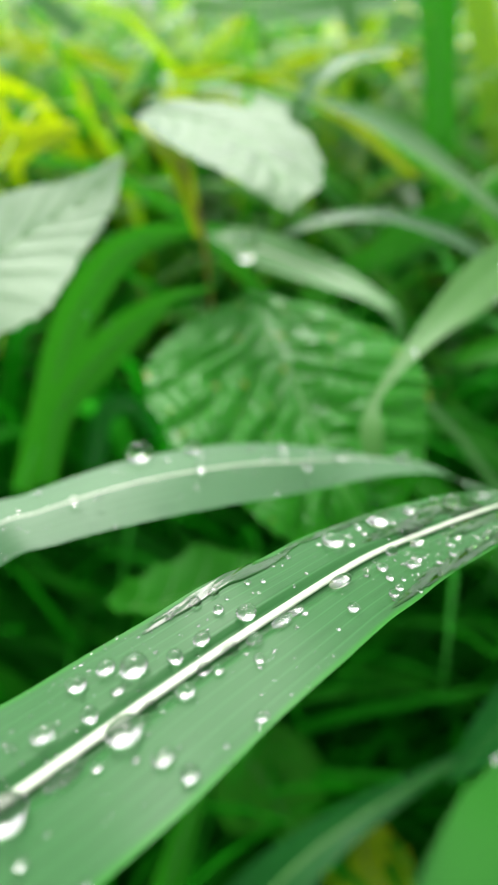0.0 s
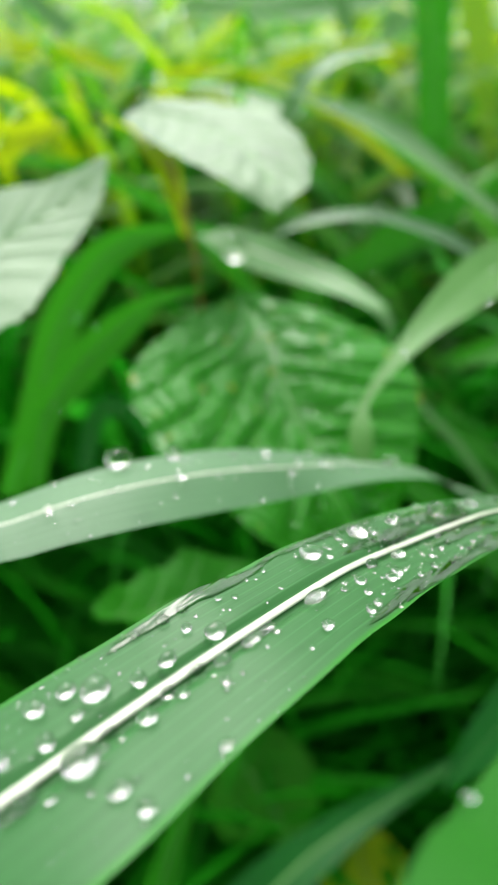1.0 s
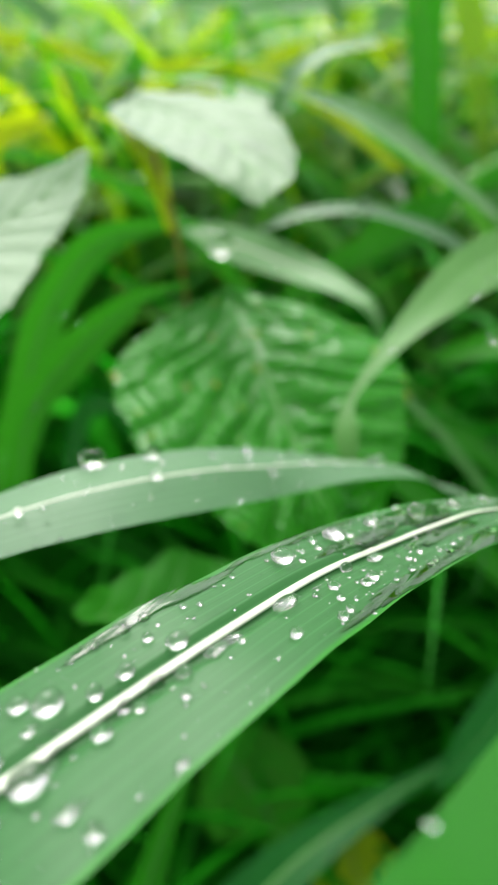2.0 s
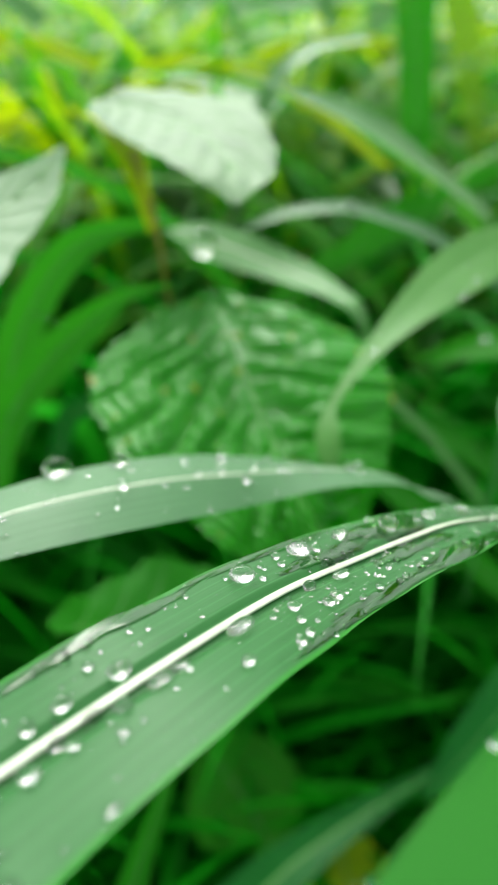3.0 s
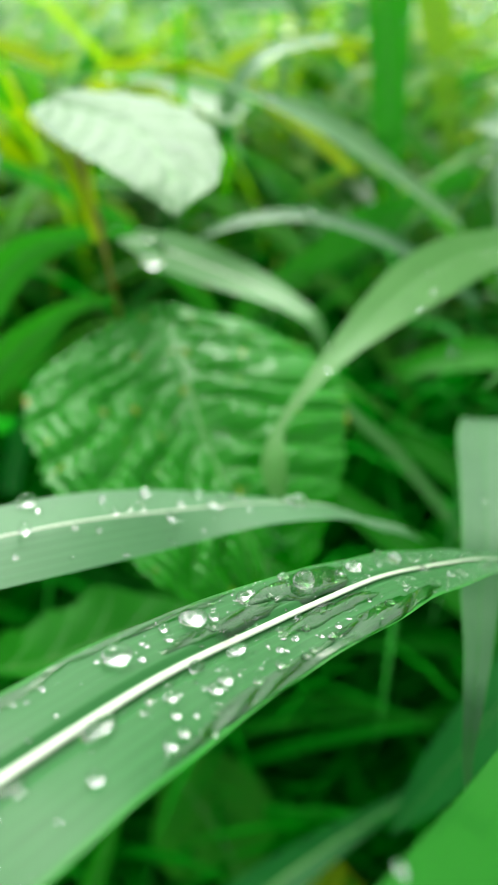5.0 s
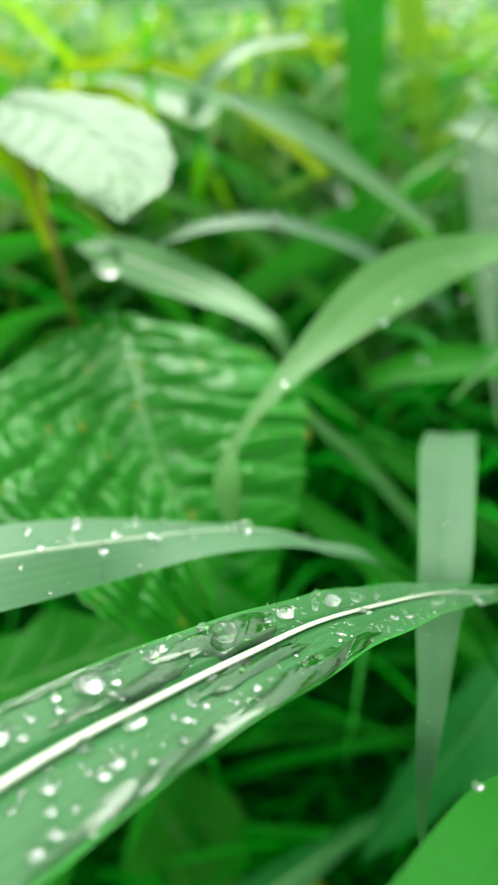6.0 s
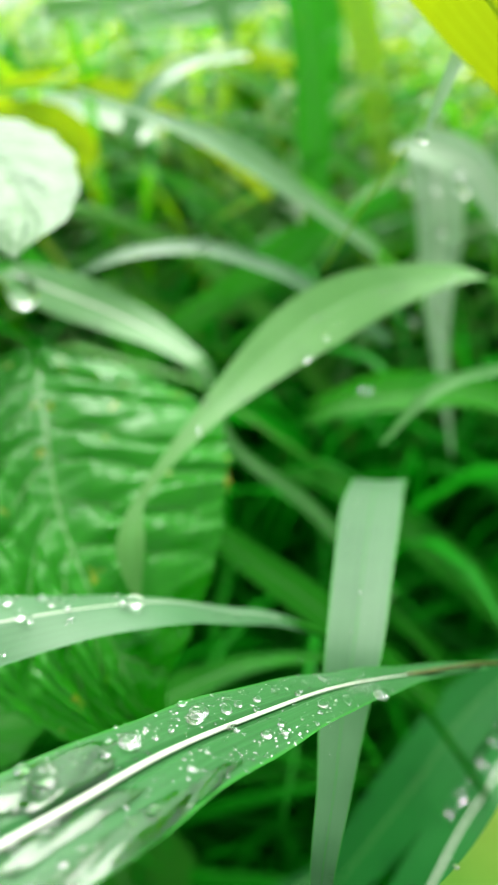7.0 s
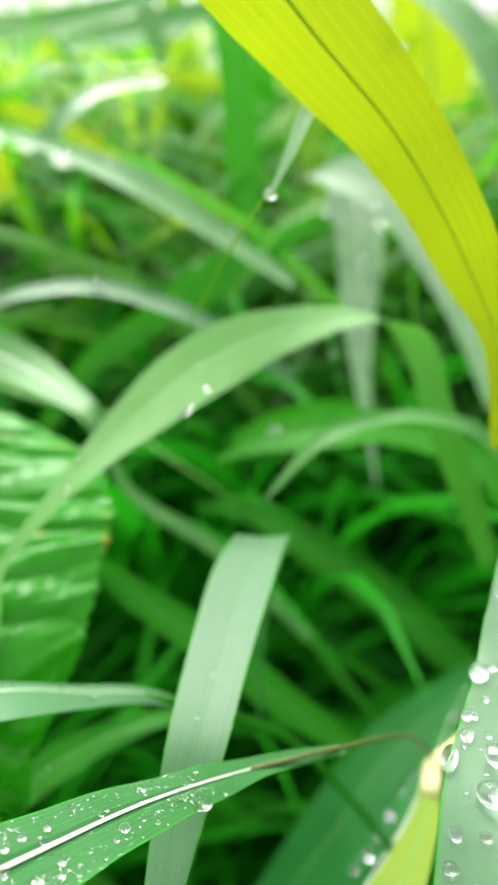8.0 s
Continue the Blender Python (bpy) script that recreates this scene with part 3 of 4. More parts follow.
# Grass leaves behind.
behind = []
for label, mat, rib, knots in (
        ("thin pale arching grass leaf", DULL, 0.05, [(1.42, 34.62, 55.96, 0.07, -40), (3.34, 34.7, 56.6, 0.37, -17), (5.86, 34.83, 56.82, 0.42, -23), (8.09, 34.54, 56.32, 0.43, -23), (10.1, 34.07, 55.51, 0.44, -26), (13.43, 33.68, 53.33, 0.27, -50)]),
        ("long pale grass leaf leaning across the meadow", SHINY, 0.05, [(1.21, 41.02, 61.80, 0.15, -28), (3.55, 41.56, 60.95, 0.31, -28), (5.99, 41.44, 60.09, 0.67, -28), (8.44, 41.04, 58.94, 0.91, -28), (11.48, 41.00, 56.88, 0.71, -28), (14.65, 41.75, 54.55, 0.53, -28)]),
        ("dull green grass leaf leaning away", FRESH, 0.04, [(15.89, 53.19, 53.58, 0.24, -119), (11.82, 52.02, 52.7, 0.66, -124), (8.33, 50.02, 50.43, 0.89, -130), (4.35, 48.16, 48.34, 0.74, -131), (1.28, 46.59, 44.87, 0.49, -133)]),
        ("slender light green arching grass leaf", PALE, 0.05, [(11.27, 25.46, 53.36, 0.05, -30), (12.83, 26.22, 54.64, 0.22, -26), (14.31, 26.61, 55.02, 0.21, -32), (15.94, 26.84, 55.04, 0.24, -27), (17.92, 26.88, 54.38, 0.26, -50), (19.83, 27.29, 52.19, 0.2, -70)]),
        ("green arching grass leaf in half shade", FRESH, 0.04, [(10.4, 34.32, 49.47, 0.08, -40), (12.08, 34.28, 50.27, 0.54, -32), (14.85, 34.43, 50.57, 0.86, -26), (17.83, 34.57, 50.41, 0.83, -29), (21.8, 34.28, 48.62, 0.86, -34), (24.74, 33.93, 44.44, 0.84, -45)]),
        ("green grass leaf sloping down into the shade", GREEN, 0.04, [(5.37, 30.54, 47.83, 0.3, -57), (7.46, 29.67, 46.16, 0.61, -32), (10.08, 28.88, 44.24, 0.73, -38), (12.69, 28.31, 41.67, 0.67, -39), (15.48, 27.84, 39.32, 0.46, -35)]),
        ("green grass leaf bending down among others", GREEN, 0.04, [(9.83, 41.09, 42.9, 0.14, -62), (12.59, 40.36, 42.66, 0.64, -36), (16.17, 39.15, 40.7, 1.05, -33), (20.55, 38.37, 37.08, 1.12, -38), (25.46, 37.4, 32.18, 1.03, -39)]),
        ("thin green grass stalk", GREEN, 0.1, [(13.28, 34.18, 41.49, 0.09, -56), (15.53, 33.06, 38.89, 0.19, -55), (18.15, 31.56, 35.7, 0.19, -54)]),
        ("dark green grass leaf below the pale one", GREEN, 0.04, [(2.26, 22.82, 43.62, 0.61, 5), (4.39, 24.18, 44.43, 0.72, -3), (6.3, 25.01, 44.76, 0.46, -15), (8.39, 25.77, 44.5, 0.32, -3), (10.5, 26.53, 43.71, 0.12, -40)]),
        ("bright green arching grass leaf", FRESH, 0.04, [(-10.83, 30.02, 44.99, 0.51, -37), (-9.34, 31.73, 48.96, 0.84, -35), (-8.16, 33.12, 52.36, 0.94, -44), (-6.04, 34.17, 55.18, 0.83, -54), (-3.65, 34.68, 56.07, 0.44, -60), (-1.08, 35.28, 56.12, 0.13, -61)]),
        ("bright green grass leaf bent over the puckered leaf", FRESH, 0.04, [(-9.2, 28.48, 46.32, 0.5, -30), (-8.44, 29.69, 49.42, 0.68, -45), (-6.58, 30.42, 51.69, 0.87, -58), (-4.84, 30.72, 53.21, 0.72, -59), (-3.26, 30.79, 54.33, 0.32, -60), (-1.46, 31.02, 54.73, 0.08, -59)]),
        ("hooked green grass leaf in the shade", DEEP, 0.04, [(-8.69, 35.65, 42.75, 0.46, -19), (-8.14, 36.99, 45.06, 0.57, -30), (-7.43, 37.42, 45.81, 0.63, -58), (-6.41, 37.38, 45.75, 0.42, -56), (-5.19, 37.38, 43.75, 0.36, -77)]),
        ("tall green grass leaf standing upright", FRESH, 0.04, [(16.95, 72.18, 46.02, 1.08, 10), (16.75, 73.33, 52.0, 0.9, -8), (17.41, 75.38, 57.57, 1.2, -12), (17.67, 77.35, 62.97, 1.15, -8), (18.04, 79.73, 69.1, 0.8, -6), (18.29, 82.74, 74.32, 0.25, -4)]),
        ("tall yellow-green grass leaf standing upright", SHEATH, 0.04, [(12.54, 82.9, 48.59, 0.6, 23), (11.79, 84.63, 55.58, 1.31, 19), (11.48, 85.88, 61.75, 1.56, 29), (10.49, 86.95, 67.6, 1.09, 24), (9.52, 90.0, 72.89, 0.14, 15)]),
        ("yellow grass leaf lit from behind", SHEATH, 0.04, [(20.41, 64.25, 52.28, 0.46, 5), (20.06, 67.74, 58.32, 1.04, 13), (19.05, 69.5, 63.38, 1.28, 34), (17.73, 70.72, 67.5, 1.21, 35), (15.93, 72.97, 71.4, 0.21, 33)]),
        ("pale tall grass leaf far behind", SHINY, 0.04, [(18.16, 93.26, 46.54, 0.67, -5), (18.66, 98.33, 55.3, 1.86, -1), (18.32, 102.37, 62.32, 2.19, 5), (17.82, 106.42, 69.33, 1.68, 6)]),
        ("pale grass leaf lying across the top of the meadow", PALE, 0.04, [(-0.06, 85.87, 63.74, 0.76, -48), (6.43, 82.98, 64.73, 1.46, -48), (13.6, 81.33, 65.87, 1.77, -48), (21.11, 78.88, 65.62, 1.42, -48)]),
        ("yellow leaf leaning across pale ones", GOLD, 0.04, [(-21.64, 68.14, 63.02, 1.08, -60), (-16.86, 66.56, 62.28, 0.85, -60), (-12.44, 65.0, 61.58, 0.68, -56), (-9.13, 63.13, 60.34, 0.42, -56)]),
        ("short pale grass leaf leaning over", SHINY, 0.04, [(-15.04, 58.66, 66.6, 0.66, 129), (-13.16, 57.72, 64.97, 0.64, 128), (-11.1, 56.87, 63.51, 0.65, 127)]),
        ("pale grass leaf behind the shining leaf", SHINY, 0.04, [(-8.14, 65.44, 58.34, 0.48, -26), (-5.05, 63.58, 59.13, 1.62, -26), (0.37, 59.98, 58.9, 1.14, -26), (3.74, 57.21, 58.09, 1.22, -26)]),
        ("slim pale grass leaf rising and bending", SHINY, 0.04, [(2.67, 48.49, 58.98, 0.57, -25), (3.68, 49.58, 60.88, 0.55, -25), (5.74, 51.51, 62.21, 0.54, -25), (9.13, 52.93, 62.68, 0.51, -25)]),
        ("dull green grass leaf rising to one side", FRESH, 0.04, [(7.65, 49.0, 49.87, 0.42, -57), (10.74, 49.84, 51.33, 0.63, -56), (14.21, 51.11, 53.52, 0.76, -56), (18.15, 52.09, 55.23, 0.59, -57)]),
        ("green grass leaf lying level", FRESH, 0.04, [(11.44, 41.36, 46.64, 0.08, -59), (13.63, 41.65, 47.15, 0.53, -60), (16.16, 41.82, 47.44, 0.84, -60), (19.37, 41.65, 47.15, 0.86, -60)]),
        ("round dark green weed leaf near the ground", FRESH, 0.02, [(-1.93, 34.15, 23.16, 0.64, -172), (-0.13, 32.82, 21.85, 3.37, 177), (1.74, 30.79, 20.33, 3.85, -179), (2.7, 29.23, 19.63, 1.96, -170), (2.96, 28.17, 19.8, 0.25, 141)]),
        ("yellow-green weed leaf near the ground", GOLD, 0.02, [(10.31, 26.16, 15.31, 1.39, -168), (7.98, 28.75, 15.79, 3.1, -176), (7.61, 30.86, 16.45, 1.95, -170), (7.57, 32.12, 16.63, 0.2, -167)]),
        ("pale wet grass leaf arching high behind the yellow one", SHINY, 0.04, [(18.66, 53.98, 68.04, 0.70, 160), (21.87, 52.09, 67.34, 1.43, 160), (24.26, 49.61, 65.43, 1.33, 160), (26.22, 47.8, 62.56, 1.40, 160), (27.5, 45.84, 58.23, 1.13, 160)]),
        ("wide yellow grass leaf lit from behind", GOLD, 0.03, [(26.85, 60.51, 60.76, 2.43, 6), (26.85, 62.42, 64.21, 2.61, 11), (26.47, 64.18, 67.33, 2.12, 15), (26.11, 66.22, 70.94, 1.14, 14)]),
        ("pale level grass leaf above the meadow", PALE, 0.04, [(-4.9, 72.08, 64.77, 0.98, -48), (0.25, 71.79, 65.3, 1.06, -48), (4.8, 71.7, 66.08, 1.01, -48), (9.7, 72.01, 67.64, 0.57, -48)]),
        ("short pale leaf hanging over", SHINY, 0.04, [(7.66, 78.0, 67.67, 0.92, 146), (8.64, 76.52, 65.21, 0.89, 149), (9.38, 74.92, 62.45, 0.46, 153)]),
        ("yellow-green grass leaf arching over the meadow", GOLD, 0.04, [(0.44, 73.78, 58.57, 0.5, -66), (3.43, 73.33, 60.43, 0.73, -67), (7.25, 72.38, 61.58, 0.77, -64), (11.0, 70.9, 61.75, 0.63, -63), (13.75, 69.27, 61.45, 0.43, -58)]),
        ("tall green grass leaf in front of the meadow", FRESH, 0.04, [(14.37, 56.45, 50.84, 0.14, 9), (14.15, 59.83, 56.92, 1.12, 8), (14.06, 62.66, 62.01, 1.14, 11), (13.56, 65.07, 66.28, 1.14, 22), (12.47, 67.37, 70.22, 0.59, 27)]),
        ("yellow-green arching grass leaf", GOLD, 0.05, [(-5.25, 55.35, 60.86, 0.32, -60), (-2.66, 55.49, 61.11, 0.6, -61), (0.29, 54.22, 60.91, 0.62, -61), (3.44, 52.21, 60.42, 0.42, -57), (6.61, 49.48, 58.7, 0.43, -46), (9.92, 46.88, 56.21, 0.24, -44)]),
):
    behind.append(leaf("grass_leaf", label, knots, mat, rib, VEIN, fold=0.15, steps=50, across=10, seed=20 + len(behind), group="grass leaves of the meadow"))
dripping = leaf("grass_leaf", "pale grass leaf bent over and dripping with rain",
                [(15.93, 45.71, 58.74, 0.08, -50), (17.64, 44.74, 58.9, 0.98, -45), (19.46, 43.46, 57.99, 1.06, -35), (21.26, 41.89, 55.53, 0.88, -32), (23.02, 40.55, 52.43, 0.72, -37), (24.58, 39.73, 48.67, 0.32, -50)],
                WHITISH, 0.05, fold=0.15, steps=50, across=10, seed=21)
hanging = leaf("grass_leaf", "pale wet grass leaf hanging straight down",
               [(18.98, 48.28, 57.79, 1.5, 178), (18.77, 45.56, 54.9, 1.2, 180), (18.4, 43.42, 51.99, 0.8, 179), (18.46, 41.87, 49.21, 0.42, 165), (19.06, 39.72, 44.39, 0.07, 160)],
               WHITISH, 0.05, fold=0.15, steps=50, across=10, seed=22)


def stalk_mesh(name, points, radii, mat):
    rows, _ = spline([(*[c * 0.01 for c in p], r * 0.01) for p, r in zip(points, radii)], 40)
    return tube(name, rows[:, :3], rows[:, 3], mat, 10)


part("leaf_stalk", stalk_mesh("leaf_stalk", [(9.83, 16.75, 53.12), (11.82, 17.67, 52.34), (14.2, 20.0, 49.6), (15.9, 21.9, 46.2)], [0.05, 0.045, 0.045, 0.07], STALK), front.root, "slender brownish leaf stalk")
part("leaf_stalk", stalk_mesh("leaf_stalk", [(7.72, 20.36, 51.37), (9.10, 20.73, 50.34), (12.0, 22.4, 46.5), (16.0, 22.4, 40.0)], [0.08, 0.11, 0.12, 0.14], GREEN), second.root, "slender green leaf stalk")
reed = tagged(new("grass_stalk"), "yellow-green grass stalk with a cream joint", "stalk")
reed.location = (0.176, 0.236, 0.0)
bpy.context.view_layer.update()
part("lower_stem", stalk_mesh("lower_stem", [(17.6, 23.6, -0.5), (17.8, 23.6, 25.0), (18.2, 23.4, 46.0)], [0.35, 0.33, 0.3], SHEATH), reed)
part("upper_stem", stalk_mesh("upper_stem", [(18.2, 23.4, 46.0), (18.3, 23.4, 50.5), (17.6, 22.9, 54.6), (16.3, 22.17, 56.6)], [0.26, 0.22, 0.18, 0.14], SHEATH), reed)
part("joint", stalk_mesh("joint", [(15.05, 20.05, 47.25), (15.45, 20.85, 46.7), (15.8, 21.6, 46.25), (16.8, 22.5, 45.9), (18.1, 23.4, 45.8)], [0.27, 0.28, 0.24, 0.16, 0.22], CREAM), reed, "cream swollen joint")
for name, label, points, radii, mat in (
        ("dry_stalk", "brown withered leaf stalk hanging down", [(-2.9, 34.0, 59.4), (-2.16, 32.56, 57.4), (-1.85, 31.9, 55.94), (-1.7, 32.6, 53.5), (-1.4, 34.5, 51.0)], [0.12, 0.13, 0.1, 0.1, 0.06], BROWN),
        ("thin_stalk", "thin yellow-green stalk in the meadow", [(10.9, 24.4, 61.8), (10.2, 24.8, 60.6), (9.3, 25.6, 58.6)], [0.03, 0.03, 0.02], SHEATH)):
    tagged(new(name, stalk_mesh(name, points, radii, mat)), label, "stalk")


# ---- water ----
def drop_mesh(name, flat, seed):
    """A bead of water: a dome wider than its foot, sagging a little out of round."""
    rng = np.random.default_rng(seed)
    ph, around, rings = rng.uniform(0, 6.28, 3), 20, 10
    low = math.cos(math.pi * 0.74)
    verts, faces = [(0, 0, flat * (1 - low))], []
    for i in range(1, rings + 1):
        a = math.pi * 0.74 * i / rings
        for j in range(around):
            b = math.tau * j / around
            r = math.sin(a) * (1 + 0.06 * math.sin(2 * b + ph[0]) + 0.04 * math.sin(3 * b + ph[1]))
            verts.append((r * math.cos(b), r * math.sin(b), flat * (math.cos(a) - low)))
    for j in range(around):
        faces.append((0, 1 + j, 1 + (j + 1) % around))
        for i in range(rings - 1):
            p, q = 1 + i * around, 1 + (i + 1) * around
            faces.append((p + j, q + j, q + (j + 1) % around, p + (j + 1) % around))
    foot = 1 + (rings - 1) * around
    faces.append(tuple(foot + j for j in range(around))[::-1])
    return mesh_of(name, verts, faces, WATER)


BEADS = [drop_mesh("water_drop", f, s) for s, f in enumerate((0.66, 0.8, 0.9, 0.74, 0.42))]


def drop(surf, u, v, radius, label, group, stretch=1.0, which=0):
    """A bead of water resting on a leaf, on top of the midrib where it lies across it."""
    at, n, along, over = surf.at(min(max(u, 0.002), 0.998), min(max(v, -0.98), 0.98))
    if 0.8 * n[2] - 0.6 * n[1] < 0:
        n, over = -n, -over
    m = Matrix((over, along, n)).transposed().to_4x4()
    ride = surf.rib if abs(v) * surf.w[int(u * (surf.steps - 1))] < radius + 0.0006 else 0.0
    m.translation = at + n * (0.03 * radius + ride)
    ob = tagged(new("water_drop", BEADS[which]), label, "water drop", group)
    ob.matrix_world = m @ Matrix.Diagonal((radius, radius * stretch, radius, 1))
    return ob


BIG = "clear round raindrop on the waxy grass leaf"
SMALL = "tiny clear raindrop on a grass leaf"
ON_FRONT = "raindrops on the dewy leaf"
# Plan place and radius, in millimetres.
ROUND = [(-14.3, 58.7, 2.31), (-14.7, 69.8, 1.85), (-25.4, 48.8, 2.28), (-21.9, 67.7, 1.38), (-24.4, 59.9, 1.42), (-18.5, 70.4, 1.19), (-19.3, 62.4, 1.17), (-7.6, 65.0, 1.19), (-9.4, 55.1, 1.20), (-6.3, 52.8, 1.11), (-22.8, 43.9, 0.84), (-11.8, 63.1, 0.97), (-2.1, 71.9, 1.26), (-6.0, 69.1, 0.87), (-3.7, 68.4, 0.73), (1.1, 73.3, 1.14), (-0.4, 78.8, 1.42), (-6.3, 74.1, 1.07), (-9.5, 71.3, 1.12), (-7.7, 81.2, 0.89), (-5.1, 83.2, 0.74), (-4.2, 79.6, 0.80), (-17.0, 54.7, 0.69), (14.1, 101.1, 1.73), (23.5, 110.7, 1.65), (27.6, 107.6, 1.02), (24.2, 100.5, 0.96), (21.2, 94.5, 0.92), (27.8, 98.5, 1.04), (14.8, 81.0, 0.89), (1.3, 69.8, 0.73), (1.6, 60.2, 0.74)]
ROUND_FAR = [(-16.4, 66.3, 0.78), (-11.1, 79.3, 0.64), (39.8, 122.4, 1.68), (36.7, 124.5, 0.85), (39.2, 110.6, 0.69), (43.7, 111.2, 0.57), (30.2, 117.0, 0.99), (55.3, 140.9, 0.66), (49.0, 130.3, 1.44), (57.4, 137.2, 1.23), (61.9, 140.4, 0.87), (46.2, 127.7, 0.63), (52.6, 118.3, 0.85), (56.9, 126.2, 0.63), (50.5, 116.7, 0.52), (67.4, 134.7, 0.77), (70.2, 135.8, 0.62), (66.7, 144.9, 0.66), (63.8, 142.8, 0.65), (73.7, 149.1, 0.52), (54.2, 134.1, 0.45), (69.7, 137.9, 0.55), (77.3, 145.4, 0.85), (58.0, 138.9, 1.31), (22.6, 110.6, 1.49), (31.4, 118.8, 0.72), (26.0, 111.8, 0.82), (26.4, 96.7, 0.91), (22.1, 91.8, 0.70), (23.1, 89.2, 0.74), (21.7, 86.8, 0.79), (34.9, 102.6, 0.70), (35.1, 105.9, 0.59), (37.3, 108.3, 0.53), (39.7, 106.2, 0.59), (42.7, 109.0, 0.67), (38.5, 104.7, 0.58), (31.8, 99.1, 0.62), (19.3, 108.1, 0.73), (20.2, 106.1, 0.59), (17.1, 101.4, 0.63)]
LONG = [(-20.3, 53.9, 1.75), (4.7, 77.1, 1.32), (3.5, 82.7, 1.08), (14.0, 88.3, 1.72), (29.2, 104.7, 1.18)]
for k, (x, y, r) in enumerate(ROUND + ROUND_FAR):
    u, v = front.under(x * 0.001, y * 0.001)
    drop(front, u, v, r * 0.001, BIG, ON_FRONT, 1.0 + 0.1 * (k % 3), k % 4)
for k, (x, y, r) in enumerate(LONG):
    u, v = front.under(x * 0.001, y * 0.001)
    wide = front.w[int(u * (front.steps - 1))]
    drop(front, u, max(v, (0.0008 + 0.85 * 0.001 * r) / wide), r * 0.00085, "long flattened raindrop beside the white midrib", ON_FRONT, 1.75, 0)


def sprinkle(surf, count, small, large, seed, group, label=SMALL, start=0.0, end=1.0, spread=0.92):
    rng = np.random.default_rng(seed)
    for k in range(count):
        r = small + (large - small) * rng.random() ** 3
        drop(surf, start + (end - start) * rng.random(), rng.uniform(-spread, spread), r, label, group, rng.uniform(0.9, 1.3), k % 5)


def spray(rows, seed):
    """All the droplets too small to count, on several leaves, as one mesh: leaf, how many, sizes, stretch of the leaf."""
    rng = np.random.default_rng(seed)
    around, rings = 10, 5
    verts, faces = [], []
    for surf, count, small, large, start, end in rows:
        heart, cluster = rng.uniform(-0.9, 0.9, (24, 2)), 0.06
        for k in range(count):
            r = small + (large - small) * rng.random() ** 2.5
            if k % 3:
                c = heart[rng.integers(24)]
                u, v = (c[0] + 0.9) / 1.8 + cluster * rng.normal(), c[1] + 2 * cluster * rng.normal()
            else:
                u, v = rng.random(), rng.uniform(-0.95, 0.95)
            u, v = min(max(start + (end - start) * u, 0.002), 0.998), min(max(v, -0.97), 0.97)
            at, n, along, wide = surf.at(u, v)
            if n[2] < 0:
                n, wide = -n, -wide
            first = len(verts)
            dome, tall, gap = (0.72, 0.8, 0.06) if k % 5 < 3 else (0.5, 0.42, -0.05)
            low = math.cos(math.pi * dome)
            verts.append(at + n * r * (gap + tall * (1 - low)))
            for i in range(1, rings + 1):
                a = math.pi * dome * i / rings
                for j in range(around):
                    b = math.tau * j / around
                    verts.append(at + n * r * (gap + tall * (math.cos(a) - low)) + (wide * math.cos(b) + along * math.sin(b)) * r * math.sin(a))
            for j in range(around):
                faces.append((first, first + 1 + j, first + 1 + (j + 1) % around))
                for i in range(rings - 1):
                    p, q = first + 1 + i * around, first + 1 + (i + 1) * around
                    faces.append((p + j, q + j, q + (j + 1) % around, p + (j + 1) % around))
            faces.append(tuple(first + 1 + (rings - 1) * around + j for j in range(around))[::-1])
    return tagged(new("fine_droplets", mesh_of("fine_droplets", verts, faces, WATER)), "fine spray of tiny droplets on the leaves", "water drops", "", "stuff")


sprinkle(front, 36, 0.00028, 0.00062, 31, ON_FRONT, start=0.15, end=0.62)
sprinkle(front, 28, 0.00025, 0.00060, 32, ON_FRONT, start=0.48, end=0.88)
sprinkle(second, 14, 0.0004, 0.0009, 33, "raindrops on the pale leaf", start=0.1)
sprinkle(wet_leaf, 16, 0.0005, 0.0012, 34, "raindrops on the wet leaf", start=0.1)
sprinkle(wet_leaf, 8, 0.0011, 0.0022, 35, "raindrops on the wet leaf", "large clear raindrop on the pale wet leaf", start=0.3)
sprinkle(arching, 16, 0.0004, 0.0010, 36, "raindrops on the arching leaf", start=0.40, end=0.85, spread=0.98)
sprinkle(dewy, 24, 0.0006, 0.0017, 37, "raindrops on the deep green leaf", spread=0.6)
sprinkle(low_leaf, 4, 0.0008, 0.0015, 38, "raindrops on the low leaf")
sprinkle(dripping, 14, 0.0010, 0.0026, 39, "raindrops on the dripping leaf")
sprinkle(hanging, 18, 0.0010, 0.0028, 40, "raindrops on the hanging leaf")
sprinkle(upright, 6, 0.00025, 0.0005, 41, "raindrops on the folded blade", start=0.5)
sprinkle(backlit, 8, 0.0002, 0.0006, 42, "raindrops on the yellow leaf", spread=0.98)
sprinkle(pale_back, 8, 0.0004, 0.0010, 43, "raindrops on the shining leaf", end=0.5)
spray([(front, 45, 0.00030, 0.00062, 0.15, 0.6), (front, 90, 0.00026, 0.00055, 0.46, 0.9), (second, 30, 0.0004, 0.0008, 0.1, 0.9), (front, 620, 0.00010, 0.00030, 0.12, 0.62), (front, 950, 0.00011, 0.00036, 0.5, 0.86), (second, 120, 0.00015, 0.0004, 0.1, 0.95), (wet_leaf, 260, 0.00012, 0.0004, 0.1, 1.0),
       (dewy, 60, 0.0002, 0.0005, 0.1, 0.9), (upright, 60, 0.0001, 0.0002, 0.5, 0.95), (backlit, 30, 0.0001, 0.0002, 0.2, 0.9)]
      + [(b, 5, 0.0005, 0.0016, 0.05, 0.95) for b in behind], 44)
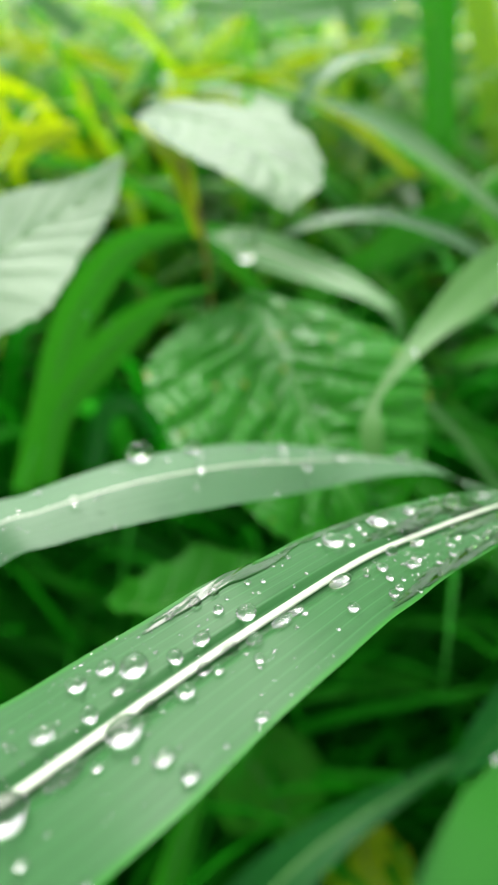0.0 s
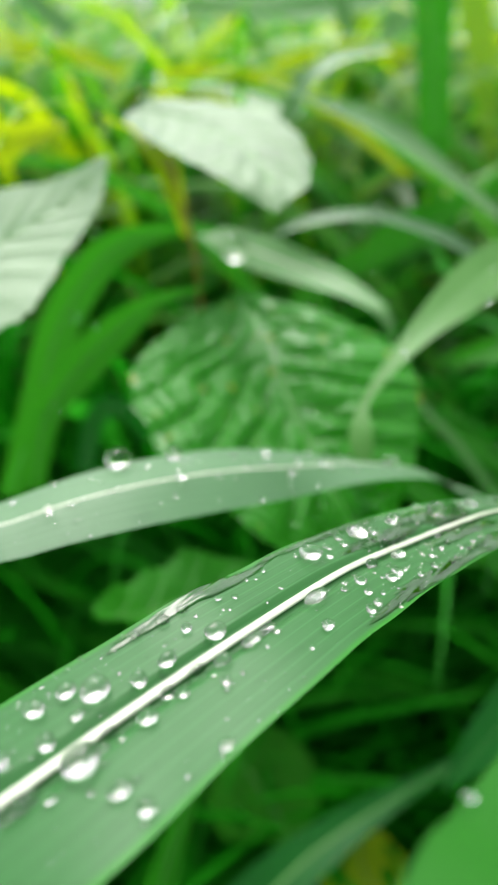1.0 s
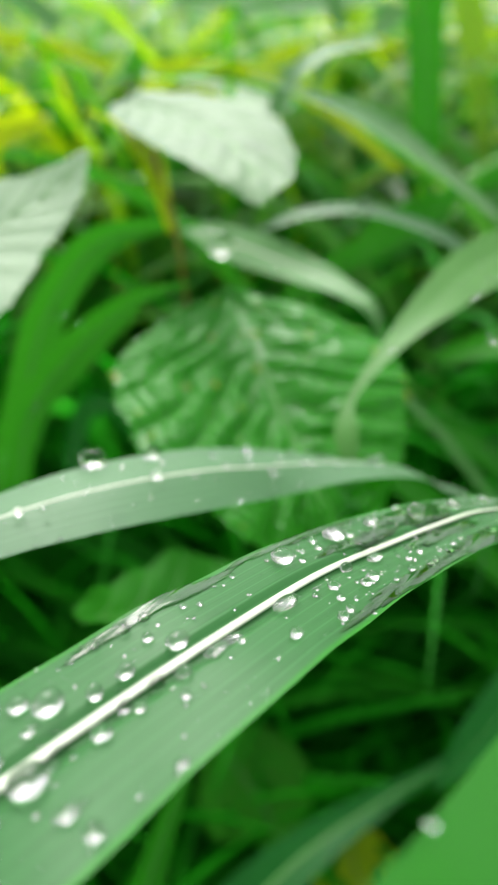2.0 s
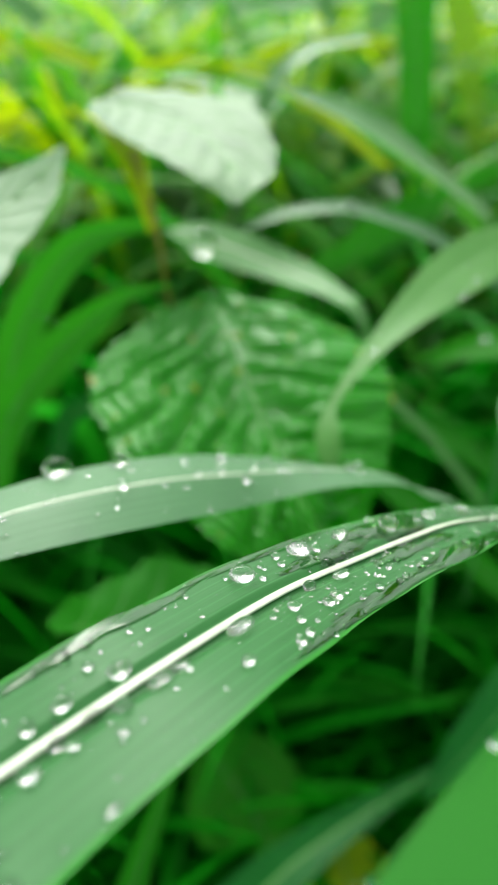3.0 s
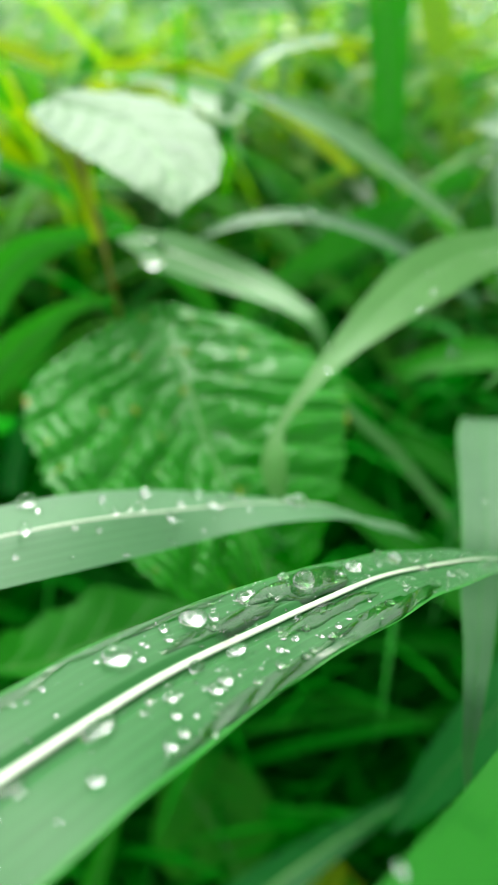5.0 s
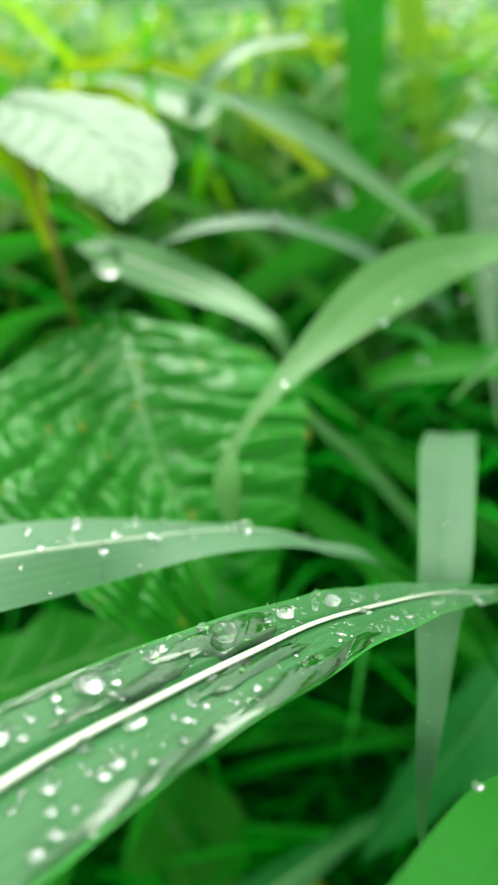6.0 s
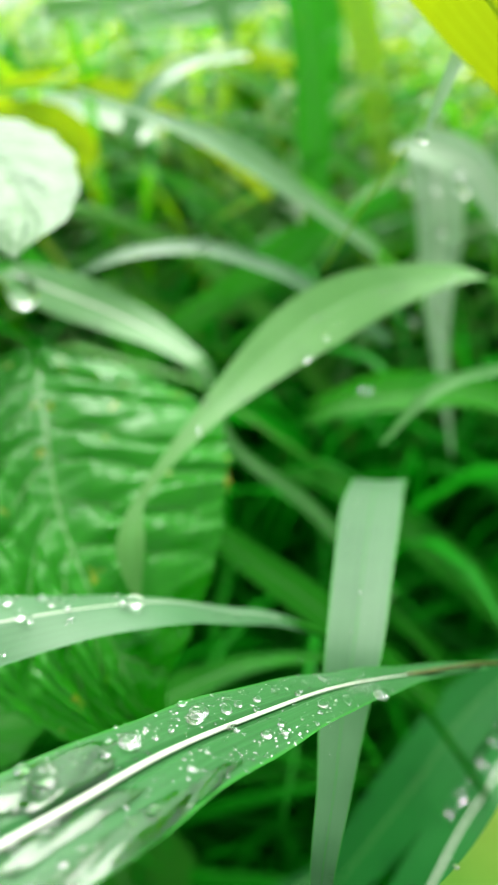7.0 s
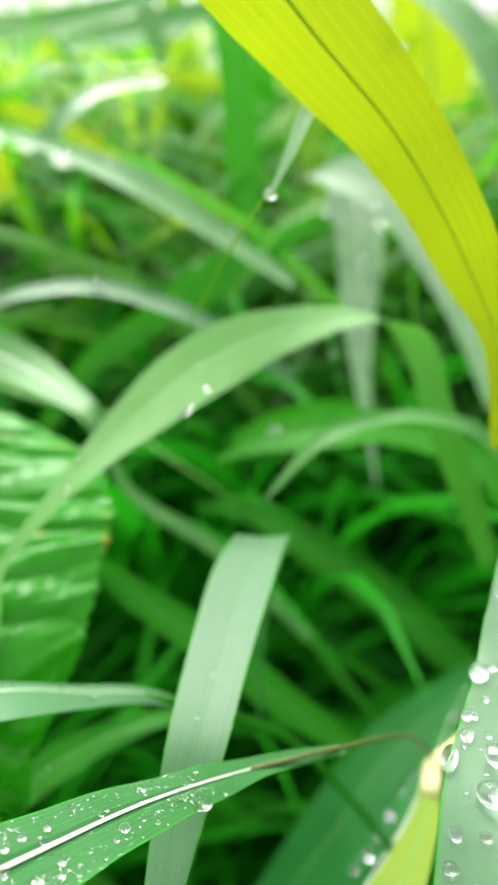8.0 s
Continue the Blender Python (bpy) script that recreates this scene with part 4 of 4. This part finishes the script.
def set_drop(surf, x, y, r, label, group, stretch=1.0):
    """A drop at a plan place in centimetres, its radius in millimetres."""
    u, v = surf.under(x * 0.01, y * 0.01)
    return drop(surf, u, v, r * 0.001, label, group, stretch, 2)


rounds, turns = 14, 24
ball = [(0, 0, 1)] + [(math.sin(a) * math.cos(b), math.sin(a) * math.sin(b), math.cos(a)) for a in (math.pi * i / rounds for i in range(1, rounds)) for b in (k * math.tau / turns for k in range(turns))] + [(0, 0, -1)]
end = len(ball) - 1
skin = [(0, 1 + j, 1 + (j + 1) % turns) for j in range(turns)] + [(end, end - turns + (j + 1) % turns, end - turns + j) for j in range(turns)]
skin += [(1 + i * turns + j, 1 + (i + 1) * turns + j, 1 + (i + 1) * turns + (j + 1) % turns, 1 + i * turns + (j + 1) % turns) for i in range(rounds - 2) for j in range(turns)]
PEARL = mesh_of("water_drop", ball, skin, CLEAR)


def hanging_drop(x, y, z, r, label, group):
    """A full round drop that clings to a leaf's edge: centimetres, radius in millimetres."""
    ob = tagged(new("water_drop", PEARL), label, "water drop", group)
    ob.matrix_world = Matrix.Translation((x * 0.01, y * 0.01, z * 0.01)) @ Matrix.Diagonal((r * 0.001, r * 0.001, r * 0.00105, 1))


hanging_drop(-0.17, 32.6, 55.95, 5.5, "bright round raindrop clinging to the pale shining leaf", "raindrops on the shining leaf")
hanging_drop(18.63, 42.13, 57.46, 3.4, "bright round raindrop clinging to the dripping leaf", "raindrops on the dripping leaf")
for x, y, z, r in ((17.85, 46.19, 55.99, 2.6), (18.29, 42.68, 51.21, 2.6), (17.92, 45.01, 54.49, 2.0), (17.04, 42.61, 50.83, 2.4), (19.44, 44.29, 53.92, 2.6), (17.96, 47.63, 57.36, 2.2), (17.23, 47.16, 56.83, 2.4), (18.84, 45.59, 55.18, 1.8), (18.23, 43.80, 52.77, 1.8)):
    hanging_drop(x, y, z, r, "bright round raindrop clinging to the hanging leaf", "raindrops on the hanging leaf")
hanging_drop(6.27, 35.0, 56.95, 2.4, "bright round raindrop on the thin arching leaf", "raindrops of the meadow")
set_drop(dripping, 18.6, 43.2, 2.8, "bright round raindrop on the dripping leaf", "raindrops on the dripping leaf")
set_drop(dripping, 21.0, 42.6, 2.2, "bright round raindrop on the dripping leaf", "raindrops on the dripping leaf")
set_drop(hanging, 18.6, 47.0, 2.8, "bright round raindrop on the hanging leaf", "raindrops on the hanging leaf")
set_drop(hanging, 18.9, 45.3, 2.6, "bright round raindrop on the hanging leaf", "raindrops on the hanging leaf")
set_drop(hanging, 18.4, 43.5, 2.6, "bright round raindrop on the hanging leaf", "raindrops on the hanging leaf")
for x, y, r in [(16.81, 25.09, 2.08), (16.23, 24.37, 2.03), (15.48, 23.47, 2.2), (15.12, 23.02, 1.97), (14.89, 22.84, 1.74), (14.5, 22.4, 3.04), (13.94, 22.12, 2.38), (14.5, 22.4, 3.11), (15.48, 23.47, 2.04), (14.04, 22.02, 1.77)]:
    set_drop(dewy, x, y, 0.75 * r, "round raindrop beside the midrib of the deep green leaf", "raindrops on the deep green leaf", 1.1)
set_drop(front, 9.05, 15.2, 1.15, "long flattened raindrop near the leaf tip", ON_FRONT, 2.0)
set_drop(wet_leaf, 12.5, 14.85, 1.2, "long bead of rain at the leaf edge", "raindrops on the wet leaf", 2.6)
set_drop(wet_leaf, 13.3, 14.6, 1.9, "large clear raindrop on the pale wet leaf", "raindrops on the wet leaf", 1.1)
for x, y, r, stretch in ((12.3, 13.64, 0.9, 1.3), (12.68, 13.53, 0.85, 1.0), (12.08, 13.25, 0.85, 1.2), (12.95, 14.05, 2.0, 1.1), (13.31, 14.85, 0.9, 1.1), (13.37, 15.14, 0.7, 1.0), (14.06, 16.62, 0.8, 1.4), (13.63, 15.91, 0.6, 1.0), (13.2, 15.6, 0.9, 1.5), (13.06, 14.48, 0.5, 1.0)):
    set_drop(wet_leaf, x, y, r, "clear raindrop on the pale wet leaf", "raindrops on the wet leaf", stretch)
for x, y, r in [(3.5, 163.0, 0.95), (8.8, 174.3, 1.26), (15.0, 168.1, 1.23), (16.9, 173.6, 1.13), (23.4, 175.1, 1.15), (25.4, 174.7, 0.76), (31.7, 180.3, 0.79), (44.3, 183.5, 1.62), (41.7, 183.6, 1.08), (-3.2, 155.4, 0.69), (1.3, 156.9, 0.58), (6.4, 166.6, 0.61), (-26.2, 154.9, 2.66), (-13.8, 161.9, 1.64), (-11.6, 150.8, 1.42), (-37.6, 133.2, 1.09), (20.2, 179.8, 1.22), (9.0, 167.3, 0.92), (28.5, 181.5, 0.99)]:
    set_drop(second, x * 0.1, y * 0.1, r, "clear raindrop near the upper edge of the pale leaf", "raindrops on the pale leaf", 1.0 + 0.3 * (r > 1.6))
upper = math.copysign(1, second.under(-0.026, 0.153)[1])
for k in range(15):
    drop(second, 0.24 + 0.037 * k + 0.012 * math.sin(7 * k), upper * (0.62 + 0.34 * (k * 7 % 5) / 4), 0.00028 + 0.00009 * (k * 5 % 7), "small clear raindrop on the upper edge of the pale leaf", "raindrops on the pale leaf", 1.0 + 0.1 * (k % 4), k % 5)
drop(tip, 0.985, 0.0, 0.0013, "clear raindrop hanging at a leaf tip", "", 1.1, 2)
for x, y, r in ((3.86, 6.3, 0.75), (4.3, 6.9, 0.7), (7.07, 10.3, 0.8), (2.26, 4.7, 0.6), (9.95, 13.8, 0.6)):
    u, v = near_leaf.under(x * 0.01, y * 0.01)
    drop(near_leaf, u, v, r * 0.001, "clear raindrop on the leaf edge", "raindrops on the smooth leaf", 1.2, 1)


def film_of_water(surf, u0, u1, v0, v1, seed, label, deep=0.00022, ripples=0.0):
    """A thin pool of rain with a ragged rim, lying on a leaf between u0 and u1, v0 and v1; it fills the grooves level, or runs in long ripples."""
    rng = np.random.default_rng(seed)
    ph, around, rings = rng.uniform(0, 6.28, 6), 120, 26
    um, vm, ur, vr = (u0 + u1) / 2, (v0 + v1) / 2, (u1 - u0) / 2, (v1 - v0) / 2
    verts, faces = [], []
    for i in range(rings + 1):
        f = (i / rings) ** 0.6
        for j in range(around):
            b = math.tau * j / around
            edge = 1 + 0.14 * math.sin(3 * b + ph[0]) + 0.10 * math.sin(5 * b + ph[1]) + 0.07 * math.sin(9 * b + ph[2]) + 0.04 * math.sin(17 * b + ph[3])
            u, v = min(max(um + ur * f * edge * math.cos(b), 0), 1), min(max(vm + vr * f * edge * math.sin(b), -0.99), 0.99)
            at, n, _, _ = surf.at(u, v)
            low, high = max(vm - vr, -0.99), min(vm + vr, 0.99)
            g = min(max((v - low) / (high - low), 0), 1)
            level = surf.at(u, low)[0] * (1 - g) + surf.at(u, high)[0] * g
            fill = max(float((level - at) @ n), 0.0)
            along, over = 100 * u * surf.length, (v - vm) / vr
            wave = 1 + ripples * (math.sin(5.5 * along + 1.8 * over + 1.3 * math.sin(2.5 * over + 2.1 * along + ph[4])) + 0.35 * math.sin(4.0 * over + 3.0 * along + ph[5]))
            rim = math.sqrt(max(0, 1 - f ** 8))
            verts.append(at + n * (fill * min(1, 3 * (1 - f)) + deep * wave * rim - 0.00002))
    for i in range(rings):
        for j in range(around):
            a, b = i * around + j, i * around + (j + 1) % around
            faces.append((b, b + around, a + around, a))
    faces.append(tuple(range(around))[::-1])
    return tagged(new("water_film", mesh_of("water_film", verts, faces, FILM)), label, "water", "films of rain on the dewy leaf")


def edge_film(x0, y0, x1, y1, v0, v1, seed, label):
    a, c = front.under(x0 * 0.001, y0 * 0.001)[0], front.under(x1 * 0.001, y1 * 0.001)[0]
    film_of_water(front, a, c, v0, v1, seed, label, 0.00026, 0.3)


edge_film(-14, 78, 9, 96, -0.99, -0.74, 51, "long thin film of rain along the leaf edge")
edge_film(8, 97, 34, 112, -0.99, -0.80, 57, "long thin film of rain along the leaf edge")
film_of_water(front, 0.565, 0.645, -0.92, -0.12, 52, "ragged film of rain beside the midrib", 0.00030, 0.55)
film_of_water(front, 0.555, 0.632, 0.06, 0.44, 53, "ragged film of rain beside the midrib", 0.00028, 0.5)
film_of_water(front, 0.572, 0.680, 0.60, 0.99, 54, "long wavy film of rain along the leaf edge", 0.00032, 0.6)
film_of_water(front, 0.452, 0.590, 0.72, 0.99, 55, "ragged film of rain along the leaf edge", 0.00022, 0.3)
film_of_water(front, 0.500, 0.575, -0.50, -0.16, 56, "ragged film of rain near the midrib", 0.00024, 0.4)

# ---- ground and undergrowth ----
def ground_height(x, y):
    return 0.02 * noise.noise((x * 3, y * 3, 0)) + 0.008 * noise.noise((x * 14, y * 14, 4))


steps = [-60, -20, -8, -4, -2, -1.2] + [i * 0.08 for i in range(-10, 26)] + [2.5, 4, 8, 20, 60]
gv = [(x, y, ground_height(x, y)) for x in steps for y in steps]
gn = len(steps)
ground = new("ground", mesh_of("ground", gv, [(i * gn + j, (i + 1) * gn + j, (i + 1) * gn + j + 1, i * gn + j + 1) for i in range(gn - 1) for j in range(gn - 1)], SOIL))
tagged(ground, "dark wet soil under the grass", "ground", "", "structure")


DEW = []


def many_blades(name, label, mat, blades, seed, broad=False, dewy_share=0.0, droops=(0.0, 0.55)):
    """Blades of grass (or broad leaves) that nobody could count: foot, height, lean, way, width for each."""
    rng = np.random.default_rng(seed)
    segs = 9
    s = np.linspace(0, 1, segs + 1)
    v = np.array((-1, -0.5, 0, 0.5, 1))
    verts = []
    for x, y, z, height, lean, way, width in blades:
        out = np.array((math.cos(way), math.sin(way), 0))
        over = np.array((-math.sin(way), math.cos(way), 0)) + 0.4 * rng.normal(0, 1, 3)
        droop = rng.uniform(*droops)
        path = np.array((x, y, z)) + out * (lean * s ** 1.8)[:, None] + np.array((0, 0, 1)) * (height * (s - droop * s ** 3))[:, None]
        t = unit(np.gradient(path, axis=0))
        side = unit(over - t * (t @ over)[:, None])
        nor = np.cross(side, t)
        half = width * (np.sin(math.pi * np.minimum(1, 0.08 + 0.92 * s)) ** 0.8 if broad else (1 - s ** 2.5) * (0.45 + 0.9 * s * (1 - 0.4 * s)) + 0.01)
        if dewy_share and rng.random() < dewy_share:
            k = int(rng.integers(5, segs))
            DEW.append((path[k] + nor[k] * 0.001, rng.uniform(0.0012, 0.0032)))
        verts.append(path[:, None] + side[:, None] * (half[:, None] * v)[..., None] + nor[:, None] * (half[:, None] * 0.3 * np.abs(v))[..., None])
    count, per = len(verts), 5 * (segs + 1)
    uv = np.stack(np.broadcast_arrays(s[:, None], (v + 1) / 2), axis=-1).reshape(-1, 2)
    a = (np.arange(segs)[:, None] * 5 + np.arange(4)).ravel()
    quads = (np.arange(count)[:, None, None] * per + np.stack((a, a + 1, a + 6, a + 5), axis=-1)).reshape(-1, 4)
    me = bpy.data.meshes.new(name)
    me.vertices.add(count * per)
    me.vertices.foreach_set("co", np.concatenate(verts).astype(np.float32).ravel())
    me.loops.add(quads.size)
    me.loops.foreach_set("vertex_index", quads.astype(np.int32).ravel())
    me.polygons.add(len(quads))
    me.polygons.foreach_set("loop_start", np.arange(0, quads.size, 4, dtype=np.int32))
    me.polygons.foreach_set("use_smooth", np.ones(len(quads), bool))
    me.uv_layers.new(name="UVMap").data.foreach_set("uv", np.tile(uv, (count, 1))[quads.ravel()].astype(np.float32).ravel())
    me.materials.append(mat)
    me.update(calc_edges=True)
    return tagged(new(name, me), label, "plants", "", "stuff")


def scattered(count, seed, x0, x1, y0, y1, tall, leaning, width, sideways=False):
    """Feet in the fan that opens ahead."""
    rng = np.random.default_rng(seed)
    rows = []
    for _ in range(count):
        y = y0 + (y1 - y0) * rng.random() ** 1.3
        x = rng.uniform(max(x0, -0.42 * y - 0.1), min(x1, 0.42 * y + 0.22))
        h = rng.uniform(*tall(x, y))
        rows.append((x, y, -0.01, h, h * rng.uniform(*leaning), (rng.choice((0.15, math.pi - 0.15)) + rng.normal(0, 0.3) if sideways else rng.uniform(0, math.tau)), rng.uniform(*width)))
    return rows


def ringed(count, seed, near, far, low=0.4, high=0.75, wide=0.014):
    """Feet all round, but for the fan ahead, leaning outwards."""
    rng = np.random.default_rng(seed)
    rows = []
    while len(rows) < count:
        way, d = rng.uniform(0, math.tau), rng.uniform(near, far)
        x, y = 0.05 + d * math.cos(way), 0.05 + d * math.sin(way)
        if y > 0.0 and abs(x - 0.05) < 0.22 + 0.45 * y and y < 2.7:
            continue
        h = rng.uniform(low, high)
        rows.append((x, y, -0.01, h, h * rng.uniform(0.0, 0.35), way + rng.normal(0, 0.5), rng.uniform(0.4 * wide, wide)))
    return rows


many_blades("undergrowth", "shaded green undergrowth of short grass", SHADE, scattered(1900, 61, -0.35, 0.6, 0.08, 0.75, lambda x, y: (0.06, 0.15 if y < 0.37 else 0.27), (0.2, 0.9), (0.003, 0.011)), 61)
many_blades("meadow_grass", "green meadow grass standing close", GRASS, scattered(900, 62, -0.5, 0.8, 0.48, 1.1, lambda x, y: (0.3, 0.42 + 0.32 * (y - 0.45)), (0.1, 0.7), (0.005, 0.012)), 62, dewy_share=0.3)
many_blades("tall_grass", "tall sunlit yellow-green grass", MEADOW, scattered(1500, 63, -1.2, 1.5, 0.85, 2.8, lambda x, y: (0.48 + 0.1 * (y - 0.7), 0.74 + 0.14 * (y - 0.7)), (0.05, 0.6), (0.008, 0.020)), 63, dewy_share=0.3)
many_blades("middle_grass", "green grass filling the hollow between the leaves", GRASS, scattered(1300, 68, -0.3, 0.5, 0.37, 0.70, lambda x, y: (0.16 + 0.35 * max(0, y - 0.3), 0.30 + 0.6 * max(0, y - 0.3)), (0.2, 0.8), (0.004, 0.011)), 68)
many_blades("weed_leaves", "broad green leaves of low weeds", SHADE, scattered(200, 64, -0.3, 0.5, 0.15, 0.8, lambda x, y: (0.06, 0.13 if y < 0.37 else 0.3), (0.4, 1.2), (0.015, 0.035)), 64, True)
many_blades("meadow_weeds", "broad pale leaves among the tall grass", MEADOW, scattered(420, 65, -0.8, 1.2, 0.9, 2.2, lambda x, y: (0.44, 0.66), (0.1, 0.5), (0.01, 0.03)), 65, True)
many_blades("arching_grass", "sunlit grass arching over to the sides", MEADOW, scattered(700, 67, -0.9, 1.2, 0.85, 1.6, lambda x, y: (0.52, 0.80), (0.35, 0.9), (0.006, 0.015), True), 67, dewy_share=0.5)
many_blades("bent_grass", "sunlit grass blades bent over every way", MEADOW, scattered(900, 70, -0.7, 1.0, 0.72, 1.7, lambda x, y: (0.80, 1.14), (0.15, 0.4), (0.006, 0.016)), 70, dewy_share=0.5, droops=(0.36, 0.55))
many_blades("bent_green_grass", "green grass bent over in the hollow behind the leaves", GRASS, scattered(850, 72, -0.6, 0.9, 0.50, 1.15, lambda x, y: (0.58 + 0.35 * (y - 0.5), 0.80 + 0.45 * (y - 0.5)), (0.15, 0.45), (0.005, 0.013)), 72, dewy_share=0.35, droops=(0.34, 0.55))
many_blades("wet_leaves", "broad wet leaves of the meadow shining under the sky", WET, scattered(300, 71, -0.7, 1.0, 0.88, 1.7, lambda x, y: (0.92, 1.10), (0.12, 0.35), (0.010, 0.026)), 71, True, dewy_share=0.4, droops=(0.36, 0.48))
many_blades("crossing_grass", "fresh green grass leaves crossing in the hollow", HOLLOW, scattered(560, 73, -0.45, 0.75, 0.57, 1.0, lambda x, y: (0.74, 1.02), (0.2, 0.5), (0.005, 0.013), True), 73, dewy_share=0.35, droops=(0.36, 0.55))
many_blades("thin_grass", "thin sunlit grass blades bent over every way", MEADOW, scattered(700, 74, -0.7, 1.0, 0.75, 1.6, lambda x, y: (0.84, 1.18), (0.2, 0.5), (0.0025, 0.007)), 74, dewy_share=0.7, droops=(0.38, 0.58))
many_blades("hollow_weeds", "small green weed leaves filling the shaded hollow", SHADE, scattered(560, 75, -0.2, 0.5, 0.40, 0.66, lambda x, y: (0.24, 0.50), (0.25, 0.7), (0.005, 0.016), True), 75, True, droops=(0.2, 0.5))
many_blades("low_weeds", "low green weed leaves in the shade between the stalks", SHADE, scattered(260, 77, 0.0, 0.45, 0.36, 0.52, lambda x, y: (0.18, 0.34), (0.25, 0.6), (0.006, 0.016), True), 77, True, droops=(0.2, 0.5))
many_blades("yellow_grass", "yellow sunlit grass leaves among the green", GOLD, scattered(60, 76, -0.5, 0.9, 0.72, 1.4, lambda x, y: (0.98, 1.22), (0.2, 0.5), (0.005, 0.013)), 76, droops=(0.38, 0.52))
many_blades("surrounding_grass", "tall green grass standing all around", GRASS, ringed(2200, 66, 0.22, 1.5), 66)
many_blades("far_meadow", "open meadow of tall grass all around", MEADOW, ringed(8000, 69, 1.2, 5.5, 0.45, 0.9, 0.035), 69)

bead = [(0, 0, 1)] + [(math.sin(a) * math.cos(b), math.sin(a) * math.sin(b), math.cos(a)) for a in (0.63, 1.26, 1.88, 2.51) for b in (k * math.tau / 10 for k in range(10))] + [(0, 0, -1)]
shell = [(0, 1 + j, 1 + (j + 1) % 10) for j in range(10)] + [(41, 31 + (j + 1) % 10, 31 + j) for j in range(10)]
shell += [(1 + i * 10 + j, 11 + i * 10 + j, 11 + i * 10 + (j + 1) % 10, 1 + i * 10 + (j + 1) % 10) for i in range(3) for j in range(10)]
bead = np.array(bead)
bead[:, 2] = np.maximum(bead[:, 2], -0.5)
bead[:, 1] -= 0.22 * bead[:, 2]
dv = np.concatenate([bead * r + p for p, r in DEW])
tagged(new("meadow_dew", mesh_of("meadow_dew", dv, [tuple(i + 42 * k for i in f) for k in range(len(DEW)) for f in shell], CLEAR)), "raindrops scattered over the meadow grass", "water drops", "", "stuff")
